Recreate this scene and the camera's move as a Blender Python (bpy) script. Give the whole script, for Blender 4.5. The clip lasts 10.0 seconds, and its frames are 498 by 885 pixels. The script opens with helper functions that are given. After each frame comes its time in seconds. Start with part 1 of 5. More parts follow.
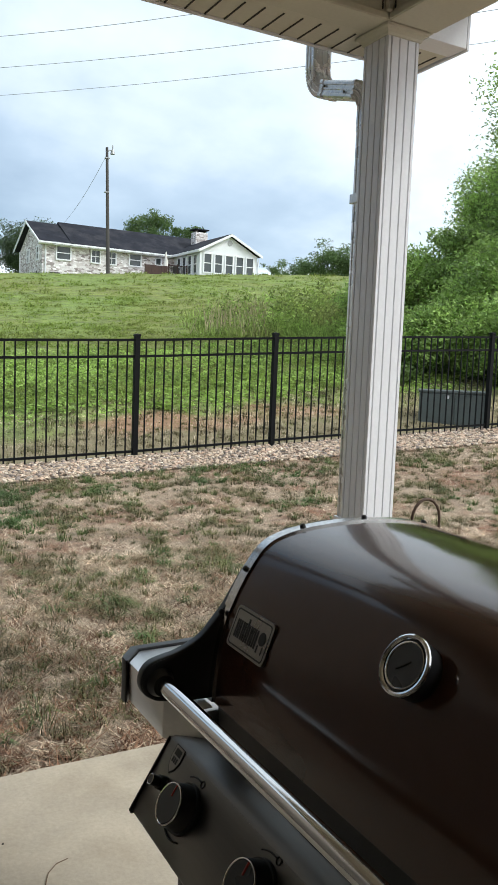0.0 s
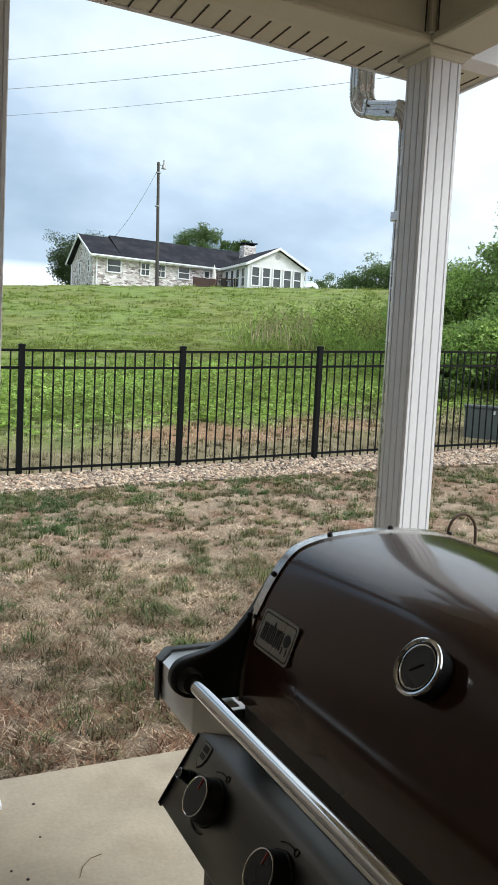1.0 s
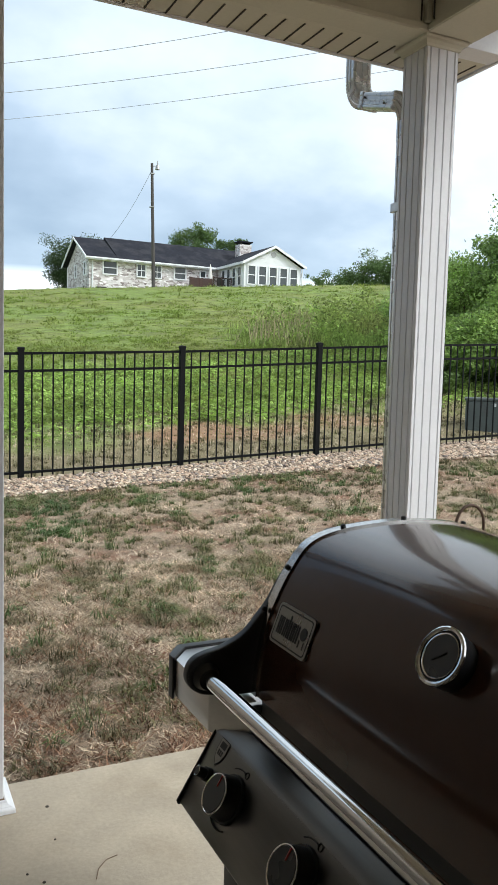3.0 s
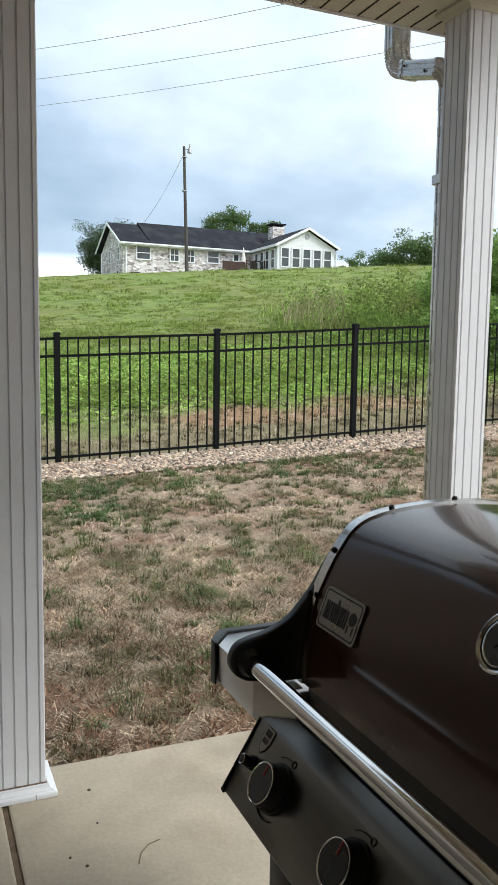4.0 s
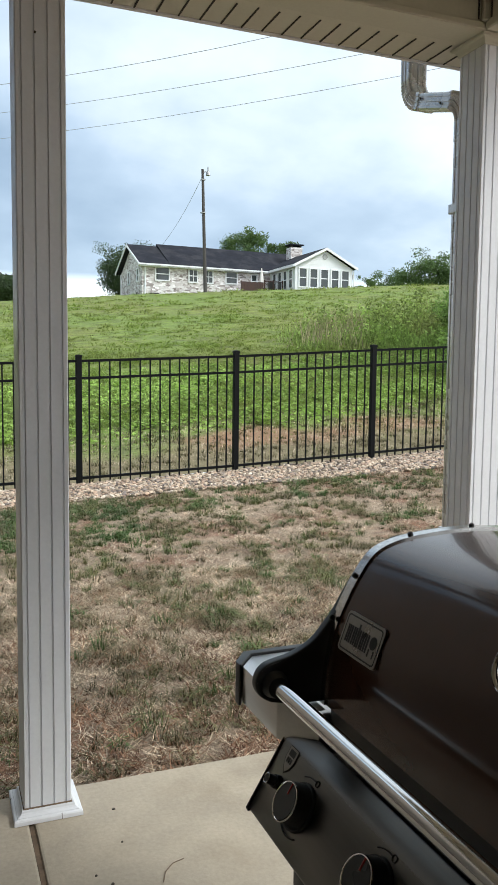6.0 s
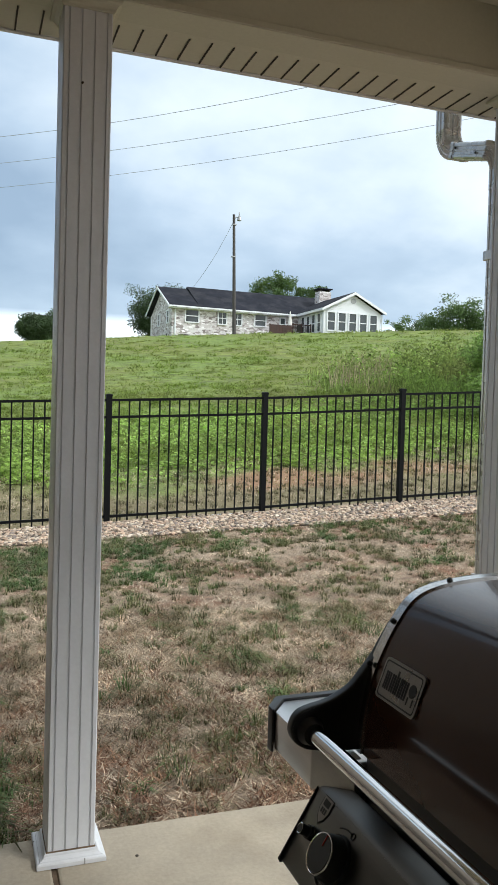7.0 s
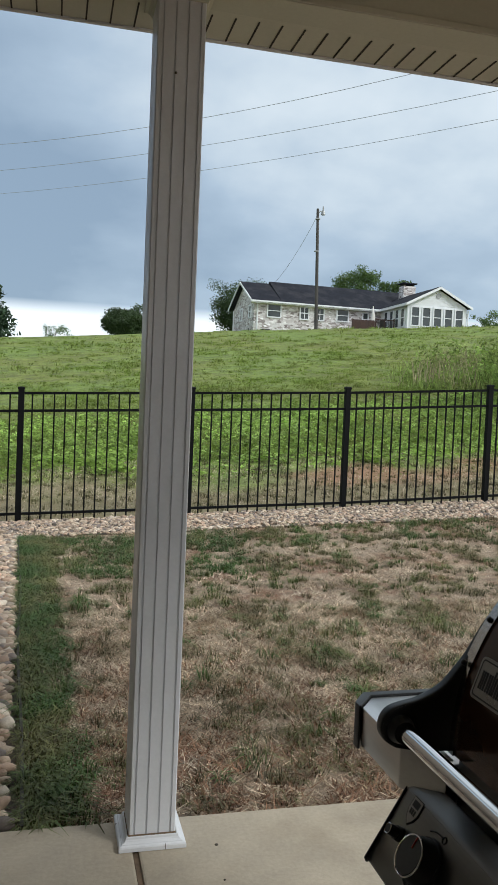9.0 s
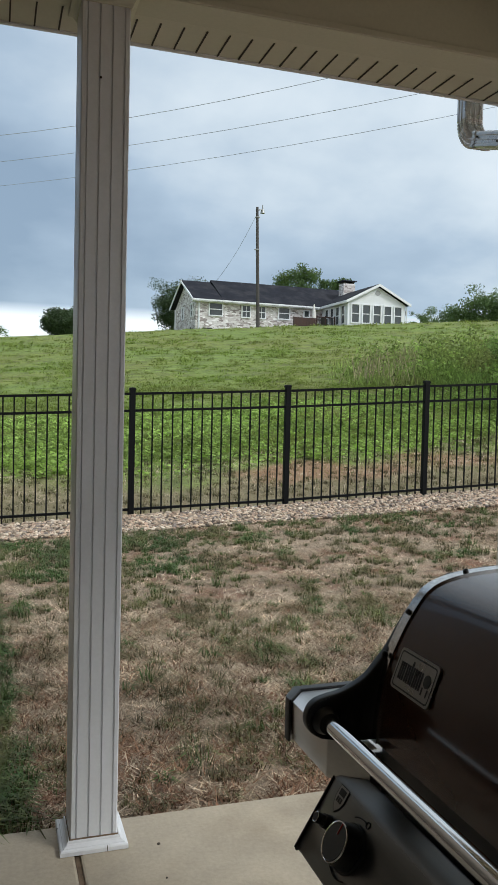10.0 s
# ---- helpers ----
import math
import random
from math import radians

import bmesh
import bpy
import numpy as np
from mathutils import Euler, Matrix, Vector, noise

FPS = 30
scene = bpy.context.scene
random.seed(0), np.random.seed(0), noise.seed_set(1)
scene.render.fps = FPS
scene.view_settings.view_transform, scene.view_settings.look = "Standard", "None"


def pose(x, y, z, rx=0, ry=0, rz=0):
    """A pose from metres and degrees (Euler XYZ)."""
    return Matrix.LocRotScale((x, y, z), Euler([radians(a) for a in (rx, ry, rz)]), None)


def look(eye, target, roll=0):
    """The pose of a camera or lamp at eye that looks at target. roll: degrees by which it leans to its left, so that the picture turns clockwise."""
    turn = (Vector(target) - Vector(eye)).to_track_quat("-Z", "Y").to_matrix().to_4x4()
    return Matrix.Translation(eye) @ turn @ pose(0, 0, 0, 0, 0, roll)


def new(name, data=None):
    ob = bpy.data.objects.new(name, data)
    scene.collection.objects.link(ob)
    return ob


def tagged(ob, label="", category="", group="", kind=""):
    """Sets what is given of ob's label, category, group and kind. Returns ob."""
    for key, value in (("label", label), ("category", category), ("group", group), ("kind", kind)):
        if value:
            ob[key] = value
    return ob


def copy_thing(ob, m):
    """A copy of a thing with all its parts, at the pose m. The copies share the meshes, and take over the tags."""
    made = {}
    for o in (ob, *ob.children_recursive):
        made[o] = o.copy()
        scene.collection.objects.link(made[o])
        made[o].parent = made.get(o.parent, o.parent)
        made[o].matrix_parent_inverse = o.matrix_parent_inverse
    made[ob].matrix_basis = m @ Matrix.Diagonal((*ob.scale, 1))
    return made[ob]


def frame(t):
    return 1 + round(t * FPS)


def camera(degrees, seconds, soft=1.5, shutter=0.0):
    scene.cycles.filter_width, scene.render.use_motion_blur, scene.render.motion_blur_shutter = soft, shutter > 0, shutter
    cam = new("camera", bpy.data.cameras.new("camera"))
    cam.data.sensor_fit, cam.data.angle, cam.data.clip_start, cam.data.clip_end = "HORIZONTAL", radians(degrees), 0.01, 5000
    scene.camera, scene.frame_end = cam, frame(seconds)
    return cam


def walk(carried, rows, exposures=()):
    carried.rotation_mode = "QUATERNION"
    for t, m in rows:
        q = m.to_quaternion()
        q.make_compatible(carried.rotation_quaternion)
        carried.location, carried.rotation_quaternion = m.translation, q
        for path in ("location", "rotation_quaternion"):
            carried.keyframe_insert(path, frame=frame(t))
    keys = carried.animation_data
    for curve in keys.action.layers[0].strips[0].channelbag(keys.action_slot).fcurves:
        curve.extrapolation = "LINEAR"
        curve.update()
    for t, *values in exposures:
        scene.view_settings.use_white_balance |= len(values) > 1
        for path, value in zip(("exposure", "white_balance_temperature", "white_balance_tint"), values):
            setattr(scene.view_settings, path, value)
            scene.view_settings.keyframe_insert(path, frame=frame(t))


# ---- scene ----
cam = camera(35.0, 10.0, soft=1.1)
PATH = [
    (0, pose(0.283, 0.454, 1.352, 84.39, -2.23, -28.55)),
    (0.5, pose(0.274, 0.411, 1.365, 85.01, -3.60, -25.10)),
    (1, pose(0.277, 0.389, 1.355, 85.15, -2.95, -25.21)),
    (1.5, pose(0.281, 0.395, 1.347, 84.84, -2.19, -25.33)),
    (2, pose(0.281, 0.401, 1.343, 84.68, -1.74, -25.66)),
    (3.5, pose(0.262, 0.424, 1.342, 85.17, -1.33, -24.58)),
    (4, pose(0.275, 0.461, 1.328, 83.86, -0.83, -22.87)),
    (4.5, pose(0.283, 0.465, 1.325, 82.60, 0.05, -22.28)),
    (5, pose(0.257, 0.439, 1.338, 82.77, -0.00, -21.94)),
    (6.5, pose(0.237, 0.411, 1.353, 86.90, -1.12, -21.01)),
    (7, pose(0.221, 0.419, 1.351, 88.20, -1.62, -19.64)),
    (7.5, pose(0.209, 0.428, 1.349, 88.82, -2.01, -17.46)),
    (8, pose(0.195, 0.432, 1.349, 88.96, -2.35, -15.15)),
    (8.5, pose(0.197, 0.446, 1.341, 88.50, -2.49, -13.74)),
    (9, pose(0.208, 0.446, 1.338, 87.65, -2.39, -13.84)),
    (9.5, pose(0.217, 0.428, 1.345, 87.32, -2.07, -15.04)),
    (10, pose(0.234, 0.407, 1.349, 87.66, -1.35, -17.88)),
]
EXPOSURES = [(0.0, 0.05, 6300, 7), (6.8, 0.05, 6300, 7), (7.2, -0.22, 6300, 7), (7.5, -0.42, 6300, 7), (8.2, -0.41, 6300, 7), (10.0, -0.39, 6300, 7)]
walk(cam, PATH, EXPOSURES)

# ---- world, sun ----
SUN_DIR = Vector((0.55, -0.50, 0.67)).normalized()
world = bpy.data.worlds.new("sky")
scene.world = world
world.use_nodes = True
wn, wl = world.node_tree.nodes, world.node_tree.links
wn.clear()
w_out, w_bg = wn.new("ShaderNodeOutputWorld"), wn.new("ShaderNodeBackground")
sky = wn.new("ShaderNodeTexSky")
sky.sky_type, sky.sun_disc = "NISHITA", False
sky.sun_elevation = math.asin(SUN_DIR.z)
sky.sun_rotation = math.atan2(SUN_DIR.x, SUN_DIR.y)
w_tc = wn.new("ShaderNodeTexCoord")


def wmath(op, a, b=None, clamp=False):
    n = wn.new("ShaderNodeMath")
    n.operation, n.use_clamp = op, clamp
    for i, v in enumerate((a, b)):
        if v is None:
            continue
        if isinstance(v, (int, float)):
            n.inputs[i].default_value = v
        else:
            wl.new(v, n.inputs[i])
    return n.outputs[0]


# the cloud deck: directions laid on a flat layer overhead, so clouds flatten towards the horizon
w_sep = wn.new("ShaderNodeSeparateXYZ")
wl.new(w_tc.outputs["Generated"], w_sep.inputs[0])
w_h = wmath("ADD", wmath("MAXIMUM", w_sep.outputs[2], 0.0), 0.34)
w_comb = wn.new("ShaderNodeCombineXYZ")
wl.new(wmath("DIVIDE", w_sep.outputs[0], w_h), w_comb.inputs[0])
wl.new(wmath("DIVIDE", w_sep.outputs[1], w_h), w_comb.inputs[1])


def wnoise(scale, detail, rough, offset):
    m = wn.new("ShaderNodeMapping")
    m.inputs["Location"].default_value = offset
    wl.new(w_comb.outputs[0], m.inputs[0])
    n = wn.new("ShaderNodeTexNoise")
    n.inputs["Scale"].default_value, n.inputs["Detail"].default_value, n.inputs["Roughness"].default_value = scale, detail, rough
    wl.new(m.outputs[0], n.inputs["Vector"])
    return n.outputs[0]


big = wnoise(1.05, 3.0, 0.5, (3.1, 1.7, 0.0))
fine = wnoise(3.6, 5.0, 0.5, (0.4, 5.2, 0.0))
# the cloud is thinner, so brighter, towards the veiled sun
w_dot = wn.new("ShaderNodeVectorMath")
w_dot.operation = "DOT_PRODUCT"
wl.new(w_tc.outputs["Generated"], w_dot.inputs[0])
w_dot.inputs[1].default_value = SUN_DIR
toward = wmath("ADD", wmath("MULTIPLY", w_dot.outputs["Value"], 1.35), 0.51)
cover = wmath("ADD", wmath("ADD", wmath("MULTIPLY", wmath("SUBTRACT", big, 0.5), 1.35), wmath("MULTIPLY", wmath("SUBTRACT", fine, 0.5), 0.7)), toward)
w_ramp = wn.new("ShaderNodeValToRGB")
wl.new(cover, w_ramp.inputs[0])
e = w_ramp.color_ramp.elements
e[0].position, e[0].color = 0.05, (0.36, 0.47, 0.61, 1)
e[1].position, e[1].color = 1.0, (1.25, 1.28, 1.30, 1)
m1 = w_ramp.color_ramp.elements.new(0.36)
m1.color = (0.56, 0.68, 0.82, 1)
m2 = w_ramp.color_ramp.elements.new(0.62)
m2.color = (0.86, 0.95, 1.03, 1)
# a clear bright strip under the deck, low over the horizon
w_low = wmath("SUBTRACT", 1.0, wmath("MULTIPLY", wmath("SUBTRACT", w_sep.outputs[2], 0.107), 60.0, True), True)
w_mixl = wn.new("ShaderNodeMix")
w_mixl.data_type = "RGBA"
wl.new(wmath("MULTIPLY", w_low, 0.9), w_mixl.inputs["Factor"])
wl.new(w_ramp.outputs[0], w_mixl.inputs["A"])
w_mixl.inputs["B"].default_value = (1.45, 1.5, 1.55, 1)
w_scl = wn.new("ShaderNodeMix")
w_scl.data_type = "RGBA"
w_scl.blend_type = "ADD"
w_scl.inputs["Factor"].default_value = 0.02
wl.new(w_mixl.outputs["Result"], w_scl.inputs["A"])
wl.new(sky.outputs[0], w_scl.inputs["B"])
wl.new(w_scl.outputs["Result"], w_bg.inputs["Color"])
w_bg.inputs["Strength"].default_value = 1.0
wl.new(w_bg.outputs[0], w_out.inputs["Surface"])

sun_data = bpy.data.lights.new("sun", "SUN")
sun_data.energy, sun_data.angle, sun_data.color = 2.8, radians(18), (1.0, 0.985, 0.95)
sun = new("sun", sun_data)
sun.matrix_world = look(SUN_DIR * 40, (0, 0, 0))

# ---- materials ----


def mat(name, colour, rough=0.6, metal=0.0, tone=0.12, scale=8.0, fine=60.0, bump=0.1, coat=0.0, second=None, second_scale=2.0,
        second_at=(0.45, 0.6), per="", stretch=(1, 1, 1), dist=0.004, spec=0.5, vary=0.36, through_light=0.0):
    """A surface with large blotches, fine grain, relief and, if given, a second colour that shows in patches."""
    m = bpy.data.materials.new(name)
    m.use_nodes = True
    n, l = m.node_tree.nodes, m.node_tree.links
    b = n["Principled BSDF"]
    tc = n.new("ShaderNodeTexCoord")
    mp = n.new("ShaderNodeMapping")
    mp.inputs["Scale"].default_value = stretch
    l.new(tc.outputs["Object"], mp.inputs[0])

    def nz(s, detail=4.0, rough_=0.55):
        t = n.new("ShaderNodeTexNoise")
        t.inputs["Scale"].default_value, t.inputs["Detail"].default_value, t.inputs["Roughness"].default_value = s, detail, rough_
        l.new(mp.outputs[0], t.inputs["Vector"])
        return t.outputs[0]

    def rng(v, lo, hi, a=0.0, c=1.0):
        r = n.new("ShaderNodeMapRange")
        r.inputs["From Min"].default_value, r.inputs["From Max"].default_value = lo, hi
        r.inputs["To Min"].default_value, r.inputs["To Max"].default_value = a, c
        l.new(v, r.inputs["Value"])
        return r.outputs[0]

    def mix(f, a, c, mode="MIX"):
        x = n.new("ShaderNodeMix")
        x.data_type, x.blend_type = "RGBA", mode
        for key, v in (("Factor", f), ("A", a), ("B", c)):
            if isinstance(v, (int, float)):
                x.inputs[key].default_value = v
            elif isinstance(v, tuple):
                x.inputs[key].default_value = (*v[:3], 1)
            else:
                l.new(v, x.inputs[key])
        return x.outputs["Result"]

    large, small = nz(scale), nz(fine)
    col = colour
    if second:
        col = mix(rng(nz(second_scale, 5.0, 0.6), *second_at), colour, second)
    both = n.new("ShaderNodeMath")
    both.operation = "ADD"
    l.new(rng(large, 0.3, 0.7, -tone, tone), both.inputs[0])
    l.new(rng(small, 0.3, 0.7, 1 - tone * 0.7, 1 + tone * 0.7), both.inputs[1])
    value = both.outputs[0]
    if per:
        src = n.new("ShaderNodeObjectInfo").outputs["Random"] if per == "object" else n.new("ShaderNodeNewGeometry").outputs["Random Per Island"]
        k = n.new("ShaderNodeMath")
        k.operation = "MULTIPLY"
        l.new(value, k.inputs[0])
        l.new(rng(src, 0, 1, 1 - vary, 1 + vary), k.inputs[1])
        value = k.outputs[0]
    hsv = n.new("ShaderNodeHueSaturation")
    if isinstance(col, tuple):
        hsv.inputs["Color"].default_value = (*col[:3], 1)
    else:
        l.new(col, hsv.inputs["Color"])
    l.new(value, hsv.inputs["Value"])
    l.new(hsv.outputs[0], b.inputs["Base Color"])
    l.new(rng(large, 0.3, 0.7, max(rough - 0.08, 0.02), min(rough + 0.08, 1)), b.inputs["Roughness"])
    b.inputs["Metallic"].default_value = metal
    b.inputs["Coat Weight"].default_value = coat
    b.inputs["Coat Roughness"].default_value = 0.06
    b.inputs["Specular IOR Level"].default_value = spec
    if through_light:
        tl, ms = n.new("ShaderNodeBsdfTranslucent"), n.new("ShaderNodeMixShader")
        l.new(hsv.outputs[0], tl.inputs["Color"])
        ms.inputs[0].default_value = through_light
        l.new(b.outputs[0], ms.inputs[1])
        l.new(tl.outputs[0], ms.inputs[2])
        l.new(ms.outputs[0], n["Material Output"].inputs["Surface"])
    if bump:
        bp = n.new("ShaderNodeBump")
        bp.inputs["Strength"].default_value, bp.inputs["Distance"].default_value = bump, dist
        l.new(small, bp.inputs["Height"])
        l.new(bp.outputs[0], b.inputs["Normal"])
    return m


M = dict(
    concrete=mat("concrete", (0.43, 0.37, 0.285), 0.85, tone=0.10, scale=5.0, fine=70, bump=0.35, dist=0.003, second=(0.36, 0.30, 0.22), second_scale=2.6, second_at=(0.5, 0.72)),
    joint=mat("joint_filler", (0.16, 0.11, 0.07), 0.95, tone=0.3, scale=12),
    dirt=mat("dark_dirt", (0.06, 0.05, 0.04), 0.95, tone=0.3, scale=30),
    vinyl=mat("white_vinyl", (0.76, 0.77, 0.80), 0.38, tone=0.035, scale=3, fine=90, bump=0.03),
    soffit=mat("soffit_vinyl", (0.61, 0.59, 0.49), 0.5, tone=0.04, scale=2, fine=70, bump=0.03),
    slot=mat("slot_dark", (0.05, 0.045, 0.04), 0.9, tone=0.1),
    beam=mat("beam_wrap", (0.57, 0.555, 0.455), 0.45, tone=0.04, scale=2, fine=80, bump=0.03),
    aluminium=mat("downspout_aluminium", (0.68, 0.68, 0.675), 0.28, 0.5, tone=0.10, scale=14, fine=60, bump=0.12),
    black=mat("fence_black", (0.005, 0.0055, 0.006), 0.6, tone=0.15, fine=120, bump=0.04, spec=0.12),
    yard=mat("dry_lawn", (0.35, 0.265, 0.19), 0.95, tone=0.34, scale=11.0, fine=85, bump=1.0, dist=0.02, second=(0.225, 0.115, 0.07), second_scale=1.6, second_at=(0.46, 0.62)),
    straw=mat("dry_grass", (0.68, 0.57, 0.44), 0.9, tone=0.2, scale=2, fine=9, bump=0.0, per="island", second=(0.27, 0.205, 0.125), second_scale=2.4, second_at=(0.46, 0.66), vary=0.6, through_light=0.25),
    withered=mat("withered_grass", (0.115, 0.10, 0.048), 0.9, tone=0.2, scale=2, fine=9, bump=0.0, per="island", vary=0.45, second=(0.12, 0.12, 0.045), second_scale=0.9),
    thatch=mat("brown_thatch", (0.35, 0.20, 0.125), 0.9, tone=0.2, scale=2, fine=9, bump=0.0, per="island", second=(0.17, 0.09, 0.055), second_scale=1.8, second_at=(0.4, 0.6), vary=0.55),
    lawn=mat("lawn_grass", (0.075, 0.135, 0.036), 0.7, tone=0.2, scale=2, fine=9, bump=0.0, per="island", vary=0.5, second=(0.17, 0.17, 0.065), second_scale=2.2, through_light=0.2),
    turf=mat("field_turf", (0.19, 0.255, 0.048), 0.9, vary=0.42, through_light=0.45, tone=0.15, scale=0.5, fine=3, bump=0.0, per="island", second=(0.17, 0.195, 0.045), second_scale=0.14, second_at=(0.42, 0.6)),
    clump=mat("field_clump", (0.20, 0.275, 0.055), 0.85, vary=0.4, through_light=0.5, tone=0.15, scale=0.5, fine=3, bump=0.0, per="island", second=(0.22, 0.26, 0.07), second_scale=0.3),
    clover=mat("clover_leaf", (0.36, 0.50, 0.13), 0.7, vary=0.5, tone=0.2, scale=0.6, fine=3, bump=0.0, per="island", second=(0.24, 0.34, 0.07), second_scale=0.5, through_light=0.5),
    weed=mat("weed_leaf", (0.25, 0.36, 0.085), 0.8, vary=0.55, tone=0.2, scale=0.6, fine=3, bump=0.0, per="island", second=(0.26, 0.30, 0.095), second_scale=0.35, through_light=0.4),
    reed=mat("straw_weed", (0.34, 0.30, 0.17), 0.9, tone=0.2, scale=0.6, fine=3, bump=0.0, per="island"),
    leaf_dark=mat("dark_leaf", (0.055, 0.092, 0.034), 0.6, tone=0.2, scale=0.5, fine=3, bump=0.0, per="island", through_light=0.25),
    leaf=mat("tree_leaf", (0.095, 0.16, 0.05), 0.6, tone=0.2, scale=0.5, fine=3, bump=0.0, per="island", second=(0.12, 0.18, 0.045), second_scale=0.45, second_at=(0.5, 0.65), through_light=0.4),
    leaf_light=mat("young_leaf", (0.34, 0.49, 0.13), 0.55, tone=0.2, scale=0.5, fine=3, bump=0.0, per="island", vary=0.5, second=(0.16, 0.25, 0.07), second_scale=0.6, through_light=0.4),
    needle=mat("needle_leaf", (0.028, 0.058, 0.028), 0.7, tone=0.2, scale=0.5, fine=3, bump=0.0, per="island"),
    bark=mat("bark", (0.12, 0.09, 0.065), 0.95, tone=0.3, scale=6, fine=30, bump=0.6, dist=0.02, stretch=(1, 1, 0.25)),
    stone=mat("river_stone", (0.50, 0.375, 0.285), 0.8, tone=0.14, scale=14, fine=90, bump=0.25, per="island", second=(0.50, 0.45, 0.40), second_scale=9.0),
    stone_single=mat("river_stone_near", (0.42, 0.34, 0.27), 0.8, tone=0.16, scale=14, fine=90, bump=0.25, per="object", second=(0.40, 0.37, 0.34), second_scale=9.0),
    # gravel darkened to carry the shade in the gaps between stones
    gravel=mat("gravel_shaded", (0.07, 0.052, 0.04), 0.95, tone=0.3, scale=9, fine=40, bump=0.8, dist=0.02),
    siding=mat("house_siding", (0.17, 0.14, 0.115), 0.6, tone=0.04, scale=2, fine=40),
    white=mat("white_paint", (0.74, 0.76, 0.79), 0.5, tone=0.03, scale=2, fine=30, bump=0.02),
    shingle=mat("roof_shingle", (0.022, 0.024, 0.032), 0.95, spec=0.1, tone=0.2, scale=1.2, fine=6, bump=0.3, dist=0.02, second=(0.036, 0.037, 0.044), second_scale=0.6),
    glass=mat("window_glass", (0.055, 0.065, 0.07), 0.12, tone=0.1, scale=0.5, fine=2, bump=0.0, spec=0.5),
    umbrella=mat("umbrella_cloth", (0.72, 0.70, 0.66), 0.9, tone=0.08, scale=3, fine=20),
    deck=mat("deck_wood", (0.055, 0.03, 0.025), 0.8, tone=0.2, scale=3, fine=20, stretch=(1, 1, 0.3)),
    pole=mat("pole_wood", (0.070, 0.064, 0.062), 0.9, tone=0.2, scale=2, fine=14, bump=0.3, stretch=(1, 1, 0.15)),
    metal_grey=mat("grey_metal", (0.35, 0.36, 0.36), 0.5, 0.6, tone=0.1),
    cable=mat("cable", (0.30, 0.32, 0.35), 0.7, tone=0.1, bump=0.0),
    cabinet=mat("cabinet_green", (0.085, 0.105, 0.105), 0.55, tone=0.12, scale=2, fine=30, bump=0.04),
    enamel=mat("brown_enamel", (0.060, 0.027, 0.017), 0.17, tone=0.06, scale=2, fine=30, bump=0.0, coat=0.38, spec=0.32),
    cast=mat("cast_black", (0.012, 0.013, 0.015), 0.42, tone=0.15, scale=8, fine=160, bump=0.08, dist=0.001),
    plastic=mat("black_plastic", (0.015, 0.016, 0.018), 0.38, tone=0.1, scale=9, fine=200, bump=0.05, dist=0.001),
    steel=mat("brushed_steel", (0.62, 0.60, 0.58), 0.30, 1.0, tone=0.05, scale=3, fine=160, bump=0.04, dist=0.0006, stretch=(1, 0.06, 1)),
    strip=mat("strip_steel", (0.58, 0.57, 0.55), 0.20, 1.0, tone=0.25, scale=9, fine=160, bump=0.04, dist=0.0006, stretch=(1, 0.5, 1)),
    panel=mat("dark_steel", (0.18, 0.178, 0.168), 0.32, 1.0, tone=0.06, scale=3, fine=160, bump=0.04, dist=0.0006, stretch=(1, 0.06, 1)),
    chrome=mat("chrome", (0.72, 0.72, 0.71), 0.10, 1.0, tone=0.02, scale=6, fine=40, bump=0.0),
    pewter=mat("badge_metal", (0.25, 0.235, 0.22), 0.34, 1.0, tone=0.08, scale=30, fine=200, bump=0.0),
    ink=mat("dark_ink", (0.02, 0.02, 0.02), 0.6, tone=0.05, bump=0.0),
    red=mat("red_mark", (0.35, 0.03, 0.02), 0.5, tone=0.05, bump=0.0),
    face=mat("dial_face", (0.03, 0.035, 0.037), 0.3, tone=0.05, bump=0.0),
    rod=mat("rusty_rod", (0.075, 0.045, 0.03), 0.7, 0.3, tone=0.2, scale=20),
)


